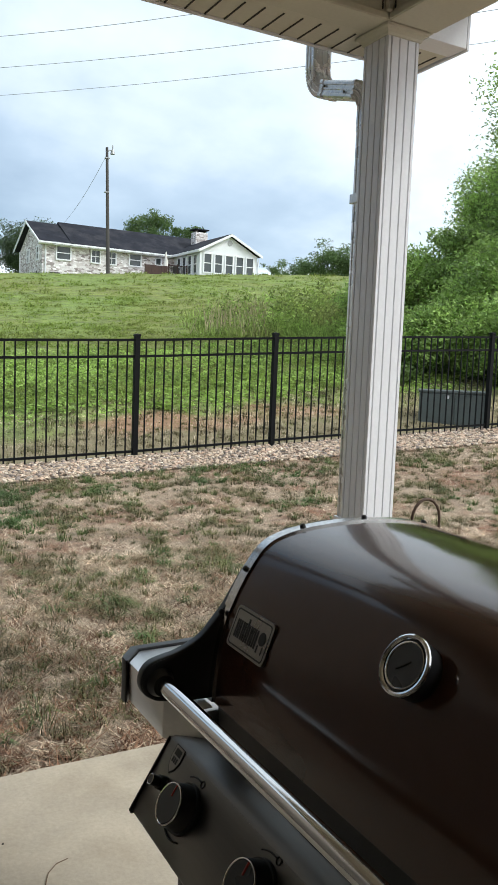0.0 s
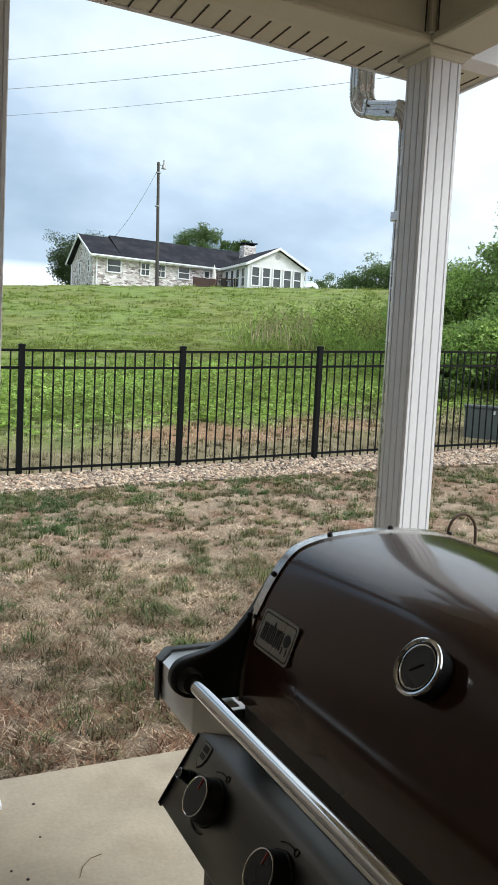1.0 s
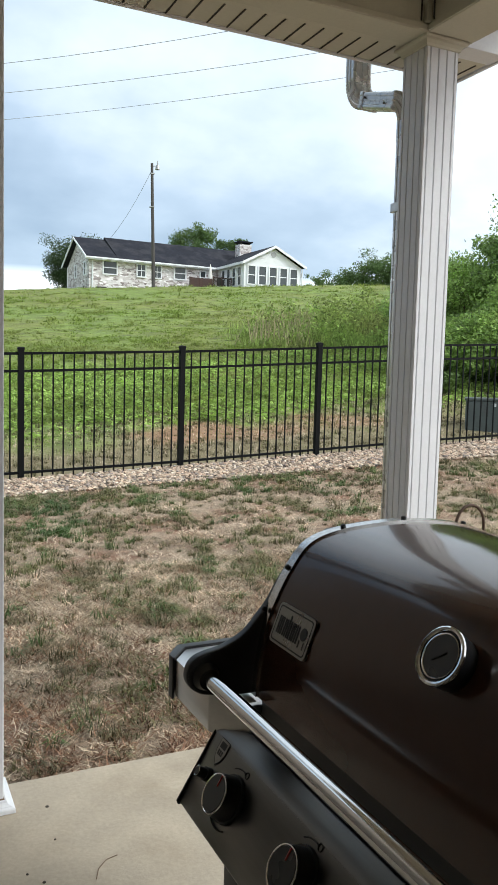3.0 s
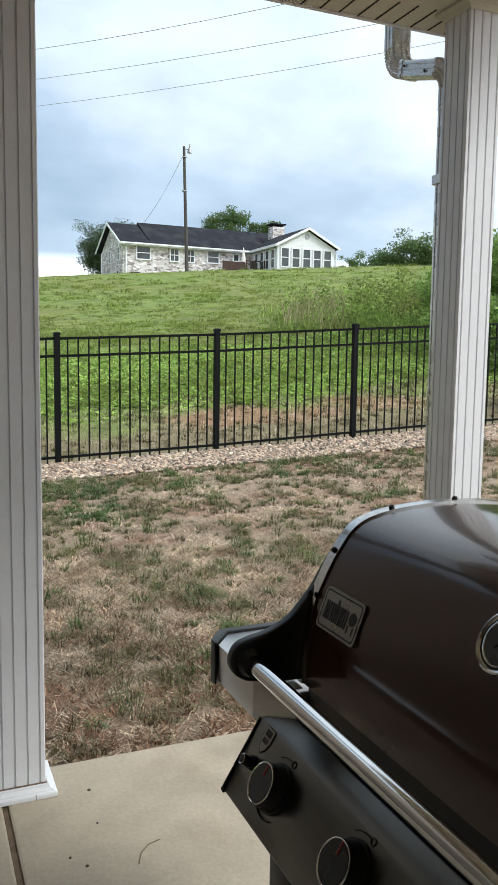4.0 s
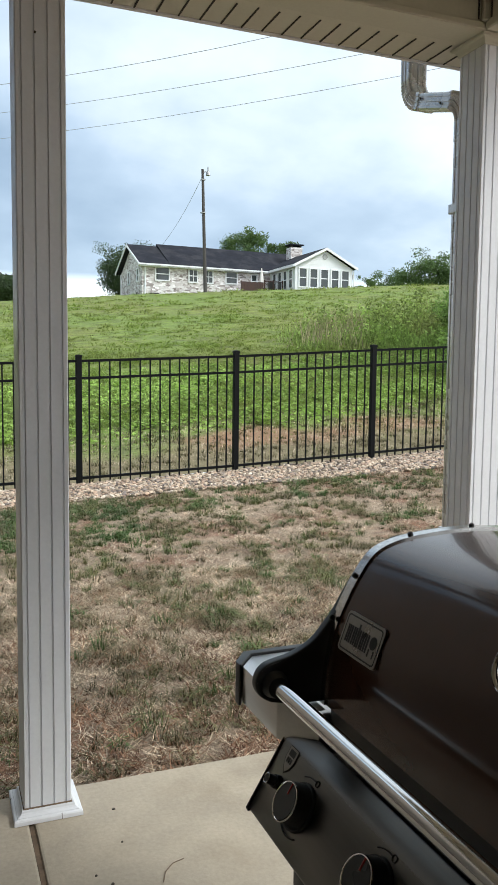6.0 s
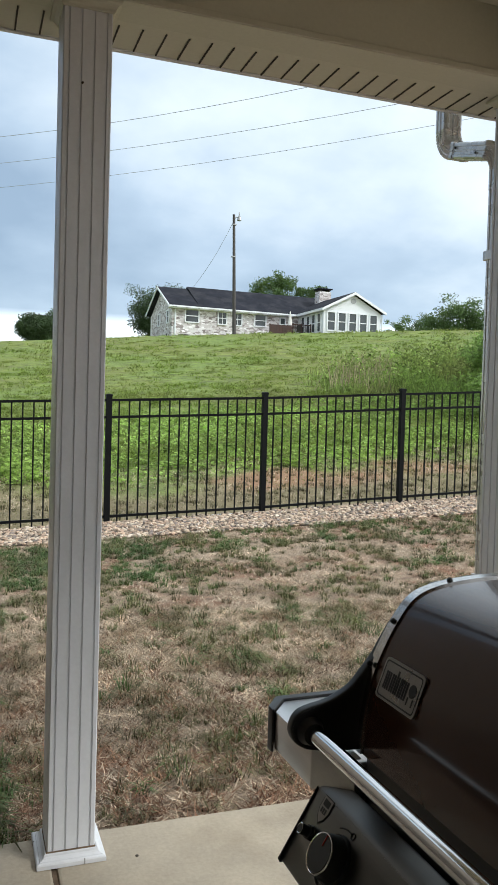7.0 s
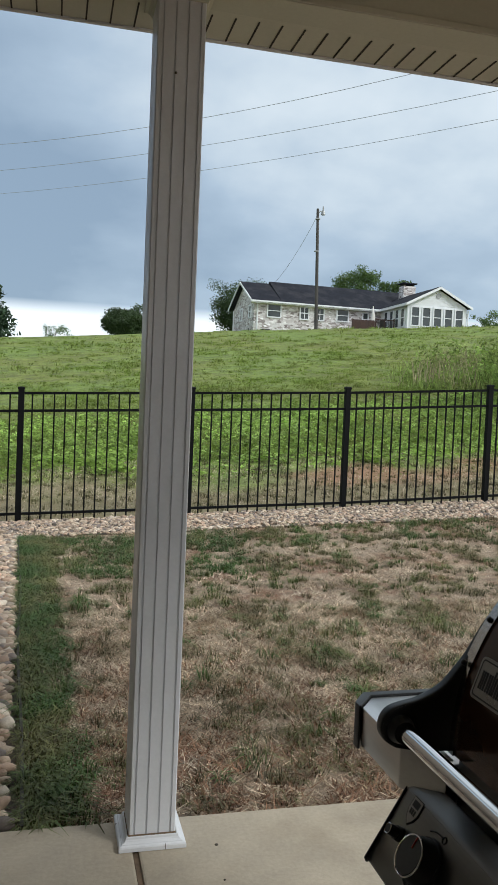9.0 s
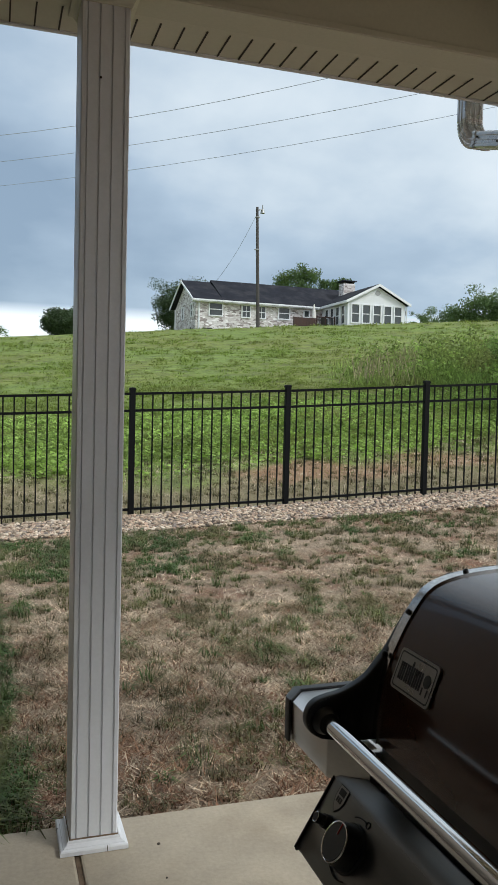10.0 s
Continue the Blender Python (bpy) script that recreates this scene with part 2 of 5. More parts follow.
def field_material():
    """Grass over red clay: bare and dry close behind the fence, greener up the slope."""
    m = mat("field_grass", (0.155, 0.215, 0.044), 0.95, tone=0.42, scale=1.7, fine=14, bump=0.8, dist=0.08, second=(0.165, 0.19, 0.042), second_scale=0.16, second_at=(0.42, 0.6))
    n, l = m.node_tree.nodes, m.node_tree.links
    b = n["Principled BSDF"]
    old = b.inputs["Base Color"].links[0].from_socket
    tc = n.new("ShaderNodeTexCoord")
    sep = n.new("ShaderNodeSeparateXYZ")
    l.new(tc.outputs["Object"], sep.inputs[0])
    nz = n.new("ShaderNodeTexNoise")
    nz.inputs["Scale"].default_value, nz.inputs["Detail"].default_value = 0.7, 5
    l.new(tc.outputs["Object"], nz.inputs["Vector"])

    def mth(op, a, c):
        k = n.new("ShaderNodeMath")
        k.operation, k.use_clamp = op, False
        for i, v in enumerate((a, c)):
            if isinstance(v, (int, float)):
                k.inputs[i].default_value = v
            else:
                l.new(v, k.inputs[i])
        return k.outputs[0]

    def layer(base, colour, factor):
        cl = n.new("ShaderNodeClamp")
        l.new(factor, cl.inputs[0])
        x = n.new("ShaderNodeMix")
        x.data_type = "RGBA"
        l.new(cl.outputs[0], x.inputs["Factor"])
        l.new(base, x.inputs["A"])
        x.inputs["B"].default_value = (*colour, 1)
        return x.outputs["Result"]

    wob = mth("MULTIPLY", mth("SUBTRACT", nz.outputs[0], 0.5), 5.0)
    dry = mth("MULTIPLY", mth("SUBTRACT", mth("ADD", 11.9, wob), sep.outputs[1]), 0.7)
    col = layer(old, (0.24, 0.20, 0.11), dry)
    dx = mth("MULTIPLY", mth("SUBTRACT", sep.outputs[0], 5.4), 0.42)
    dy = mth("MULTIPLY", mth("SUBTRACT", sep.outputs[1], 11.1), 1.25)
    d2 = mth("ADD", mth("MULTIPLY", dx, dx), mth("MULTIPLY", dy, dy))
    bare = mth("MINIMUM", mth("MULTIPLY", mth("SUBTRACT", mth("ADD", 0.7, mth("MULTIPLY", wob, 1.3)), d2), 0.9), 0.75)
    col = layer(col, (0.31, 0.165, 0.095), bare)
    l.new(col, b.inputs["Base Color"])
    return m


M["field"] = field_material()


def stone_wall_material():
    """Whitewashed rubble stone: cells of grey, cream and tan with pale mortar."""
    m = bpy.data.materials.new("rubble_stone")
    m.use_nodes = True
    n, l = m.node_tree.nodes, m.node_tree.links
    b = n["Principled BSDF"]
    tc, mp = n.new("ShaderNodeTexCoord"), n.new("ShaderNodeMapping")
    mp.inputs["Scale"].default_value = (1.0, 1.0, 2.4)
    l.new(tc.outputs["Object"], mp.inputs[0])
    v = n.new("ShaderNodeTexVoronoi")
    v.inputs["Scale"].default_value = 3.7
    l.new(mp.outputs[0], v.inputs["Vector"])
    sep = n.new("ShaderNodeSeparateColor")
    l.new(v.outputs["Color"], sep.inputs[0])
    r = n.new("ShaderNodeValToRGB")
    l.new(sep.outputs[0], r.inputs[0])
    el = r.color_ramp.elements
    el[0].position, el[0].color = 0.0, (0.20, 0.17, 0.165, 1)
    el[1].position, el[1].color = 1.0, (0.86, 0.85, 0.86, 1)
    for p, c in ((0.22, (0.40, 0.36, 0.355)), (0.45, (0.68, 0.665, 0.67)), (0.7, (0.47, 0.43, 0.425))):
        r.color_ramp.elements.new(p).color = (*c, 1)
    nz = n.new("ShaderNodeTexNoise")
    nz.inputs["Scale"].default_value = 9.0
    l.new(tc.outputs["Object"], nz.inputs["Vector"])
    h = n.new("ShaderNodeHueSaturation")
    l.new(r.outputs[0], h.inputs["Color"])
    k = n.new("ShaderNodeMapRange")
    k.inputs["To Min"].default_value, k.inputs["To Max"].default_value = 0.75, 1.25
    l.new(nz.outputs[0], k.inputs["Value"])
    l.new(k.outputs[0], h.inputs["Value"])
    l.new(h.outputs[0], b.inputs["Base Color"])
    b.inputs["Roughness"].default_value = 0.9
    return m


M["rubble"] = stone_wall_material()


def pebble_colours(m, per_object):
    """Gives each stone one of several natural colours."""
    n, l = m.node_tree.nodes, m.node_tree.links
    hsv = [k for k in n if k.type == "HUE_SAT"][0]
    src = n.new("ShaderNodeObjectInfo").outputs["Random"] if per_object else n.new("ShaderNodeNewGeometry").outputs["Random Per Island"]
    k = n.new("ShaderNodeMath")
    k.operation = "FRACT"
    k2 = n.new("ShaderNodeMath")
    k2.operation = "MULTIPLY"
    k2.inputs[1].default_value = 7.31
    l.new(src, k2.inputs[0])
    l.new(k2.outputs[0], k.inputs[0])
    r = n.new("ShaderNodeValToRGB")
    r.color_ramp.interpolation = "CONSTANT"
    l.new(k.outputs[0], r.inputs[0])
    el = r.color_ramp.elements
    el[0].color = (0.42, 0.32, 0.235, 1)
    el[1].position, el[1].color = 0.86, (0.20, 0.165, 0.145, 1)
    for p, c in ((0.22, (0.41, 0.29, 0.21)), (0.42, (0.46, 0.37, 0.275)), (0.60, (0.30, 0.235, 0.18)), (0.74, (0.54, 0.46, 0.37))):
        r.color_ramp.elements.new(p).color = (*c, 1)
    for old in list(hsv.inputs["Color"].links):
        l.remove(old)
    l.new(r.outputs[0], hsv.inputs["Color"])


pebble_colours(M["stone"], False)
pebble_colours(M["stone_single"], True)

# ---- mesh helpers ----


def link(name, verts, faces, material, parent=None, label="", smooth=False):
    me = bpy.data.meshes.new(name)
    me.from_pydata([tuple(v) for v in verts], [], faces)
    me.materials.append(material)
    if smooth:
        me.polygons.foreach_set("use_smooth", [True] * len(me.polygons))
    me.update()
    ob = new(name, me)
    ob.parent = parent
    if label:
        ob["label"] = label
    return ob


def part(name, bm, material, parent=None, label="", smooth=False):
    bm.normal_update()
    me = bpy.data.meshes.new(name)
    bm.to_mesh(me)
    bm.free()
    me.materials.append(material)
    if smooth:
        me.polygons.foreach_set("use_smooth", [True] * len(me.polygons))
    ob = new(name, me)
    ob.parent = parent
    if label:
        ob["label"] = label
    return ob


def box(x0, y0, z0, x1, y1, z1, bevel=0.0, seg=2, bm=None):
    own = bmesh.new()
    bmesh.ops.create_cube(own, size=1.0, matrix=Matrix.Translation(((x0 + x1) / 2, (y0 + y1) / 2, (z0 + z1) / 2)) @ Matrix.Diagonal((abs(x1 - x0), abs(y1 - y0), abs(z1 - z0), 1)))
    if bevel:
        bmesh.ops.bevel(own, geom=own.edges[:], offset=bevel, segments=seg, affect="EDGES", profile=0.6)
    return join(bm, own)


def join(bm, own):
    if bm is None:
        return own
    me = bpy.data.meshes.new("tmp")
    own.to_mesh(me)
    own.free()
    bm.from_mesh(me)
    bpy.data.meshes.remove(me)
    return bm


def prism(points, depth, m=Matrix(), bevel=0.0, seg=2, bm=None):
    """An outline in x, y, drawn out along z by depth, at the pose m."""
    own = bmesh.new()
    vs = [own.verts.new((*p, 0)) for p in points]
    face = own.faces.new(vs)
    r = bmesh.ops.extrude_face_region(own, geom=[face])
    bmesh.ops.translate(own, vec=(0, 0, depth), verts=[v for v in r["geom"] if isinstance(v, bmesh.types.BMVert)])
    bmesh.ops.recalc_face_normals(own, faces=own.faces)
    if bevel:
        bmesh.ops.bevel(own, geom=own.edges[:], offset=bevel, segments=seg, affect="EDGES", profile=0.6)
    own.transform(m)
    return join(bm, own)


def cyl(p, q, r0, r1=None, n=16, bm=None, cap=True):
    p, q = Vector(p), Vector(q)
    own = bmesh.new()
    bmesh.ops.create_cone(own, cap_ends=cap, segments=n, radius1=r0, radius2=r0 if r1 is None else r1, depth=(q - p).length)
    own.transform(Matrix.Translation((p + q) / 2) @ (q - p).to_track_quat("Z", "Y").to_matrix().to_4x4())
    return join(bm, own)


def tube(points, r, n=8, bm=None, rect=None, section=None, scales=None):
    """A pipe of round (or, with rect, rectangular; with section, any) outline along points."""
    own = bmesh.new()
    pts = [Vector(p) for p in points]
    rings = []
    side = None
    for i, p in enumerate(pts):
        d = (pts[min(i + 1, len(pts) - 1)] - pts[max(i - 1, 0)]).normalized()
        if side is None:
            side = d.cross(Vector((0, 0, 1)))
            side = side.normalized() if side.length > 0.1 else Vector((1, 0, 0))
        side = (side - d * side.dot(d)).normalized()
        up = d.cross(side)
        if section:
            k_ = scales[i] if scales else 1.0
            prof = [(u * k_, v * k_) for u, v in section]
        elif rect:
            prof = [(-rect[0], -rect[1]), (rect[0], -rect[1]), (rect[0], rect[1]), (-rect[0], rect[1])]
        else:
            rr = r[i] if isinstance(r, (list, tuple)) else r
            prof = [(rr * math.cos(2 * math.pi * k / n), rr * math.sin(2 * math.pi * k / n)) for k in range(n)]
        rings.append([own.verts.new(p + side * a + up * b) for a, b in prof])
    k = len(rings[0])
    for a, b in zip(rings, rings[1:]):
        for j in range(k):
            own.faces.new((a[j], a[(j + 1) % k], b[(j + 1) % k], b[j]))
    own.faces.new(rings[0][::-1])
    own.faces.new(rings[-1])
    bmesh.ops.recalc_face_normals(own, faces=own.faces)
    return join(bm, own)


def thing(name, label, category, group="", at=(0, 0, 0)):
    ob = new(name)
    ob.location = at
    ob.empty_display_size = 0.1
    return tagged(ob, label, category, group)


def fbm(x, y, s, seed=0.0):
    return noise.fractal(Vector((x * s, y * s, seed)), 1.0, 2.0, 4)


# ---- ground ----
FENCE_Y0, FENCE_SLOPE = 9.286, -0.016
CREST = 58.0
EYE_Z = 1.345


def crest_rise(az):
    """How steeply the top of the hill stands over the eye, by compass angle in degrees from straight out."""
    return float(np.interp(az, (-60, -20, -4, 6, 12, 20, 31, 36, 60), (0.03, 0.06, 0.0734, 0.0889, 0.0975, 0.1055, 0.1125, 0.1133, 0.116)))


def ground_z(x, y):
    t = min(max((y - 2.95) / 6.3, 0.0), 1.0)
    zf = 0.02 + 0.055 * max(min(x, 14.0), -6.0)
    if y <= 9.25:
        return -0.035 + t * (zf + 0.035)
    r = math.hypot(x, y)
    az = math.degrees(math.atan2(x, y))
    az_c = max(min(az, 60), -60)
    r0 = 9.25 * r / y
    zc = EYE_Z + crest_rise(az_c) * CREST
    if r <= CREST:
        s = (r - r0) / max(CREST - r0, 1.0)
        s2 = 0.72 * s + 0.28 * s * s * (1.0 if s < 1 else 1)
        return zf + (zc - zf) * s2
    return zc + 0.045 * min(r - CREST, 45.0)


def ground_sheet(name, xs, ys, material, label, zoff=0.0, rough=0.0):
    verts, faces = [], []
    for y in ys:
        for x in xs:
            verts.append((x, y, ground_z(x, y) + zoff + (rough * fbm(x, y, 2.3) if rough else 0)))
    w = len(xs)
    for j in range(len(ys) - 1):
        for i in range(w - 1):
            faces.append((j * w + i, j * w + i + 1, (j + 1) * w + i + 1, (j + 1) * w + i))
    return tagged(link(name, verts, faces, material, smooth=True), label, "ground", kind="structure")

xs = [-1500, -700, -300, -150, -80, -50, -35] + [-28 + 0.9 * i for i in range(98)] + [75, 95, 130, 200, 400, 800, 1500]
ys = [9.3 + 0.7 * i for i in range(80)] + [67, 72, 80, 92, 110, 150, 250, 500, 900, 1600]
ground_sheet("ground_field", xs, ys, M["field"], "green sloping field of mown grass rising to a crest", rough=0.03)
ground_sheet("ground_yard", [-1500, -300, -40, -20, -10] + [-6 + 0.25 * i for i in range(100)] + [22, 30, 45, 300, 1500],
             [-1500, -300, -40, -12, -4, 0, 2.0] + [2.5 + 0.25 * i for i in range(27)] + [9.3], M["yard"], "dry tan lawn with patchy grass and bare red soil", rough=0.010)

# ---- porch ----
JOINT_X = 0.486
PATIO_EDGE = 2.949
slab_a = tagged(part("patio", box(-1.796, -1.6, -0.12, JOINT_X - 0.008, PATIO_EDGE, 0.0, 0.008), M["concrete"]), "pale broom-finished concrete patio slab", "patio", kind="structure")
slab_b = tagged(part("patio", box(JOINT_X + 0.008, -1.6, -0.12, 2.45, PATIO_EDGE, 0.0, 0.008), M["concrete"]), "pale broom-finished concrete patio slab", "patio", kind="structure")
tagged(part("joint_strip", box(JOINT_X - 0.0075, -1.6, -0.10, JOINT_X + 0.0075, PATIO_EDGE - 0.004, -0.006), M["joint"]), "brown expansion joint between two concrete slabs", "joint", kind="structure")

POST_W = 0.142
BEAM_Z = 2.56
POSTS = ((0.466, 2.792), (2.062, 2.792))


def fluted_outline(w):
    """A square with four narrow grooves in each side."""
    pts, h, g, d = [], w / 2, 0.0031, 0.0052
    for k in range(4):
        a = k * math.pi / 2
        side = [(-h + 0.003, -h), ]
        for f in (0.115, 0.37, 0.63, 0.885):
            c = -h + f * w
            side += [(c - g, -h), (c - g * 0.7, -h + d), (c + g * 0.25, -h + d), (c + g, -h)]
        side += [(h - 0.003, -h)]
        pts += [(x * math.cos(a) - y * math.sin(a), x * math.sin(a) + y * math.cos(a)) for x, y in side]
    return pts


def square_loft(rings, bm=None, gap=None):
    """A square moulding: rings of (half width, height)."""
    own = bmesh.new()
    loops = [[own.verts.new((sx * w, sy * w, z)) for sx, sy in ((-1, -1), (1, -1), (1, 1), (-1, 1))] for w, z in rings]
    for a, b in zip(loops, loops[1:]):
        for j in range(4):
            own.faces.new((a[j], a[(j + 1) % 4], b[(j + 1) % 4], b[j]))
    bmesh.ops.recalc_face_normals(own, faces=own.faces)
    return join(bm, own)


def porch_post(x, y, label):
    h = POST_W / 2
    ob = thing("porch_post", label, "post", "porch posts", (x + h, y + h, 0))
    part("shaft", prism(fluted_outline(POST_W), BEAM_Z - 0.004, pose(0, 0, 0.002)), M["vinyl"], ob)
    base = part("base_trim", square_loft([(h + 0.0015, 0.034), (h + 0.006, 0.036), (h + 0.008, 0.033), (h + 0.009, 0.028), (h + 0.013, 0.0235), (h + 0.019, 0.0205), (h + 0.0205, 0.0205), (h + 0.0215, 0.0185), (h + 0.0285, 0.0165), (h + 0.031, 0.013), (h + 0.031, 0.0015)]), M["vinyl"], ob, "white moulded base trim")
    part("seam", box(h - 0.034, -h - 0.0318, 0.002, h - 0.0322, -h - 0.0205, 0.0172), M["dirt"], base)
    part("seam", box(-h - 0.0318, h - 0.030, 0.002, -h - 0.0205, h - 0.0282, 0.0172), M["dirt"], base)
    part("caulk_line", square_loft([(h + 0.0002, 0.0385), (h + 0.0022, 0.0362), (h + 0.0022, 0.034), (h + 0.0002, 0.034)]), M["joint"], base, "grimy brown caulk line")
    part("cap_trim", square_loft([(h + 0.001, BEAM_Z - 0.034), (h + 0.005, BEAM_Z - 0.031), (h + 0.007, BEAM_Z - 0.024), (h + 0.014, BEAM_Z - 0.014), (h + 0.024, BEAM_Z - 0.010), (h + 0.026, BEAM_Z - 0.002)]), M["beam"], ob, "cream moulded cap trim")
    return ob


porch_post(*POSTS[0], "white fluted vinyl porch post beside the patio joint")
corner_post = porch_post(*POSTS[1], "white fluted vinyl corner post with a downspout behind it")
tagged(part("screw_head", cyl((0.523, 2.7935, 2.314), (0.523, 2.7885, 2.314), 0.0035, n=8), M["dirt"]), "small dark screw in the face of a porch post", "screw")

# beams, eave with slotted soffit, ceiling
tagged(part("beam_front", box(-1.796, 2.766, BEAM_Z, 2.245, 2.896, 2.86, 0.004), M["beam"]), "cream wrapped porch beam along the front", "beam", kind="structure")
tagged(part("beam_side", box(2.043, -1.6, BEAM_Z, 2.245, 2.763, 2.86, 0.004), M["beam"]), "cream wrapped porch beam along the side", "beam", kind="structure")
# folded lips along the beams' inner faces and the channel in their corner
tagged(part("beam_lip", box(-1.796, 2.7605, BEAM_Z + 0.002, 2.0345, 2.7655, BEAM_Z + 0.022, 0.002), M["beam"]), "folded cream lip along the front beam", "trim", kind="structure")
tagged(part("beam_lip", box(2.0375, -1.6, BEAM_Z + 0.002, 2.0425, 2.760, BEAM_Z + 0.022, 0.002), M["beam"]), "folded cream lip along the side beam", "trim", kind="structure")
tagged(part("corner_channel", box(2.021, 2.744, BEAM_Z + 0.026, 2.0415, 2.7645, 2.797, 0.003), M["beam"]), "cream corner channel between the porch beams", "trim", kind="structure")
for x_, y_ in ((2.011, 2.7645), (2.0415, 2.734)):
    tagged(part("channel_gap", box(x_ - 0.0035, y_ - 0.003, BEAM_Z + 0.03, x_ + 0.001, y_ + 0.001, 2.796), M["slot"]), "dark gap beside the corner channel", "gap", kind="structure")
EAVE_Y = 3.098
soffit = tagged(part("soffit", box(-1.796, 2.900, BEAM_Z + 0.004, 2.430, EAVE_Y - 0.012, BEAM_Z + 0.012), M["soffit"]), "cream vinyl soffit with vent slots", "soffit", kind="structure")
slot_mesh = None
x = -1.783
while x < 2.41:
    if slot_mesh is None:
        first = part("slot", box(-0.0026, 0, -0.002, 0.0026, 0.158, 0.0025), M["slot"], soffit)
        slot_mesh = first.data
        first.location = (x, 2.926, BEAM_Z + 0.003)
    else:
        s_ob = new("slot", slot_mesh)
        s_ob.parent = soffit
        s_ob.location = (x, 2.926, BEAM_Z + 0.003)
    x += 0.0760
tagged(part("fascia", box(-1.796, EAVE_Y - 0.012, BEAM_Z - 0.002, 2.434, EAVE_Y + 0.006, BEAM_Z + 0.17, 0.003), M["vinyl"]), "white fascia board along the eave", "fascia", kind="structure")
tagged(part("eave_return", box(2.249, 2.800, BEAM_Z, 2.434, 2.896, BEAM_Z + 0.24, 0.003), M["vinyl"]), "white boxed end of the eave", "eave", kind="structure")
tagged(part("fascia_end", box(2.436, 2.800, BEAM_Z - 0.004, 2.448, EAVE_Y + 0.012, BEAM_Z + 0.17, 0.002), M["vinyl"]), "white fascia board at the end of the eave", "fascia", kind="structure")
gutter_bm = prism([(0, 0), (0.08, 0), (0.115, 0.05), (0.115, 0.115), (0.107, 0.115), (0.107, 0.055), (0.075, 0.008), (0.008, 0.008), (0.008, 0.115), (0, 0.115)], 4.18,
                  Matrix.Translation((-1.75, EAVE_Y + 0.012, BEAM_Z + 0.085)) @ Matrix(((0, 0, 1, 0), (1, 0, 0, 0), (0, 1, 0, 0), (0, 0, 0, 1))))
tagged(part("gutter", gutter_bm, M["aluminium"]), "aluminium rain gutter along the eave", "gutter")
tagged(part("ceiling", box(-1.796, -1.6, 2.80, 2.040, 2.763, 2.84), M["soffit"]), "cream vinyl porch ceiling", "ceiling", kind="structure")
roof_bm = prism([(-1.9, 2.87), (3.36, 2.87), (3.36, 2.90), (-1.9, 4.3)], 4.45, Matrix.Translation((-1.79, 0, 0)) @ Matrix(((0, 0, 1, 0), (1, 0, 0, 0), (0, 1, 0, 0), (0, 0, 0, 1))))
tagged(part("roof", roof_bm, M["shingle"]), "dark shingled porch roof", "roof", kind="structure")
# unseen walls; the west one is added to keep the lid's reflections dark
tagged(part("wall_south", box(-4.4, -1.8, -0.1, 2.6, -1.604, 2.86), M["siding"]), "brown house wall behind the porch", "wall", kind="structure")
tagged(part("wall_west", box(-2.0, -1.6, -0.1, -1.8, 7.4, 5.2), M["siding"]), "unseen brown wall added beside the porch", "wall", kind="structure")


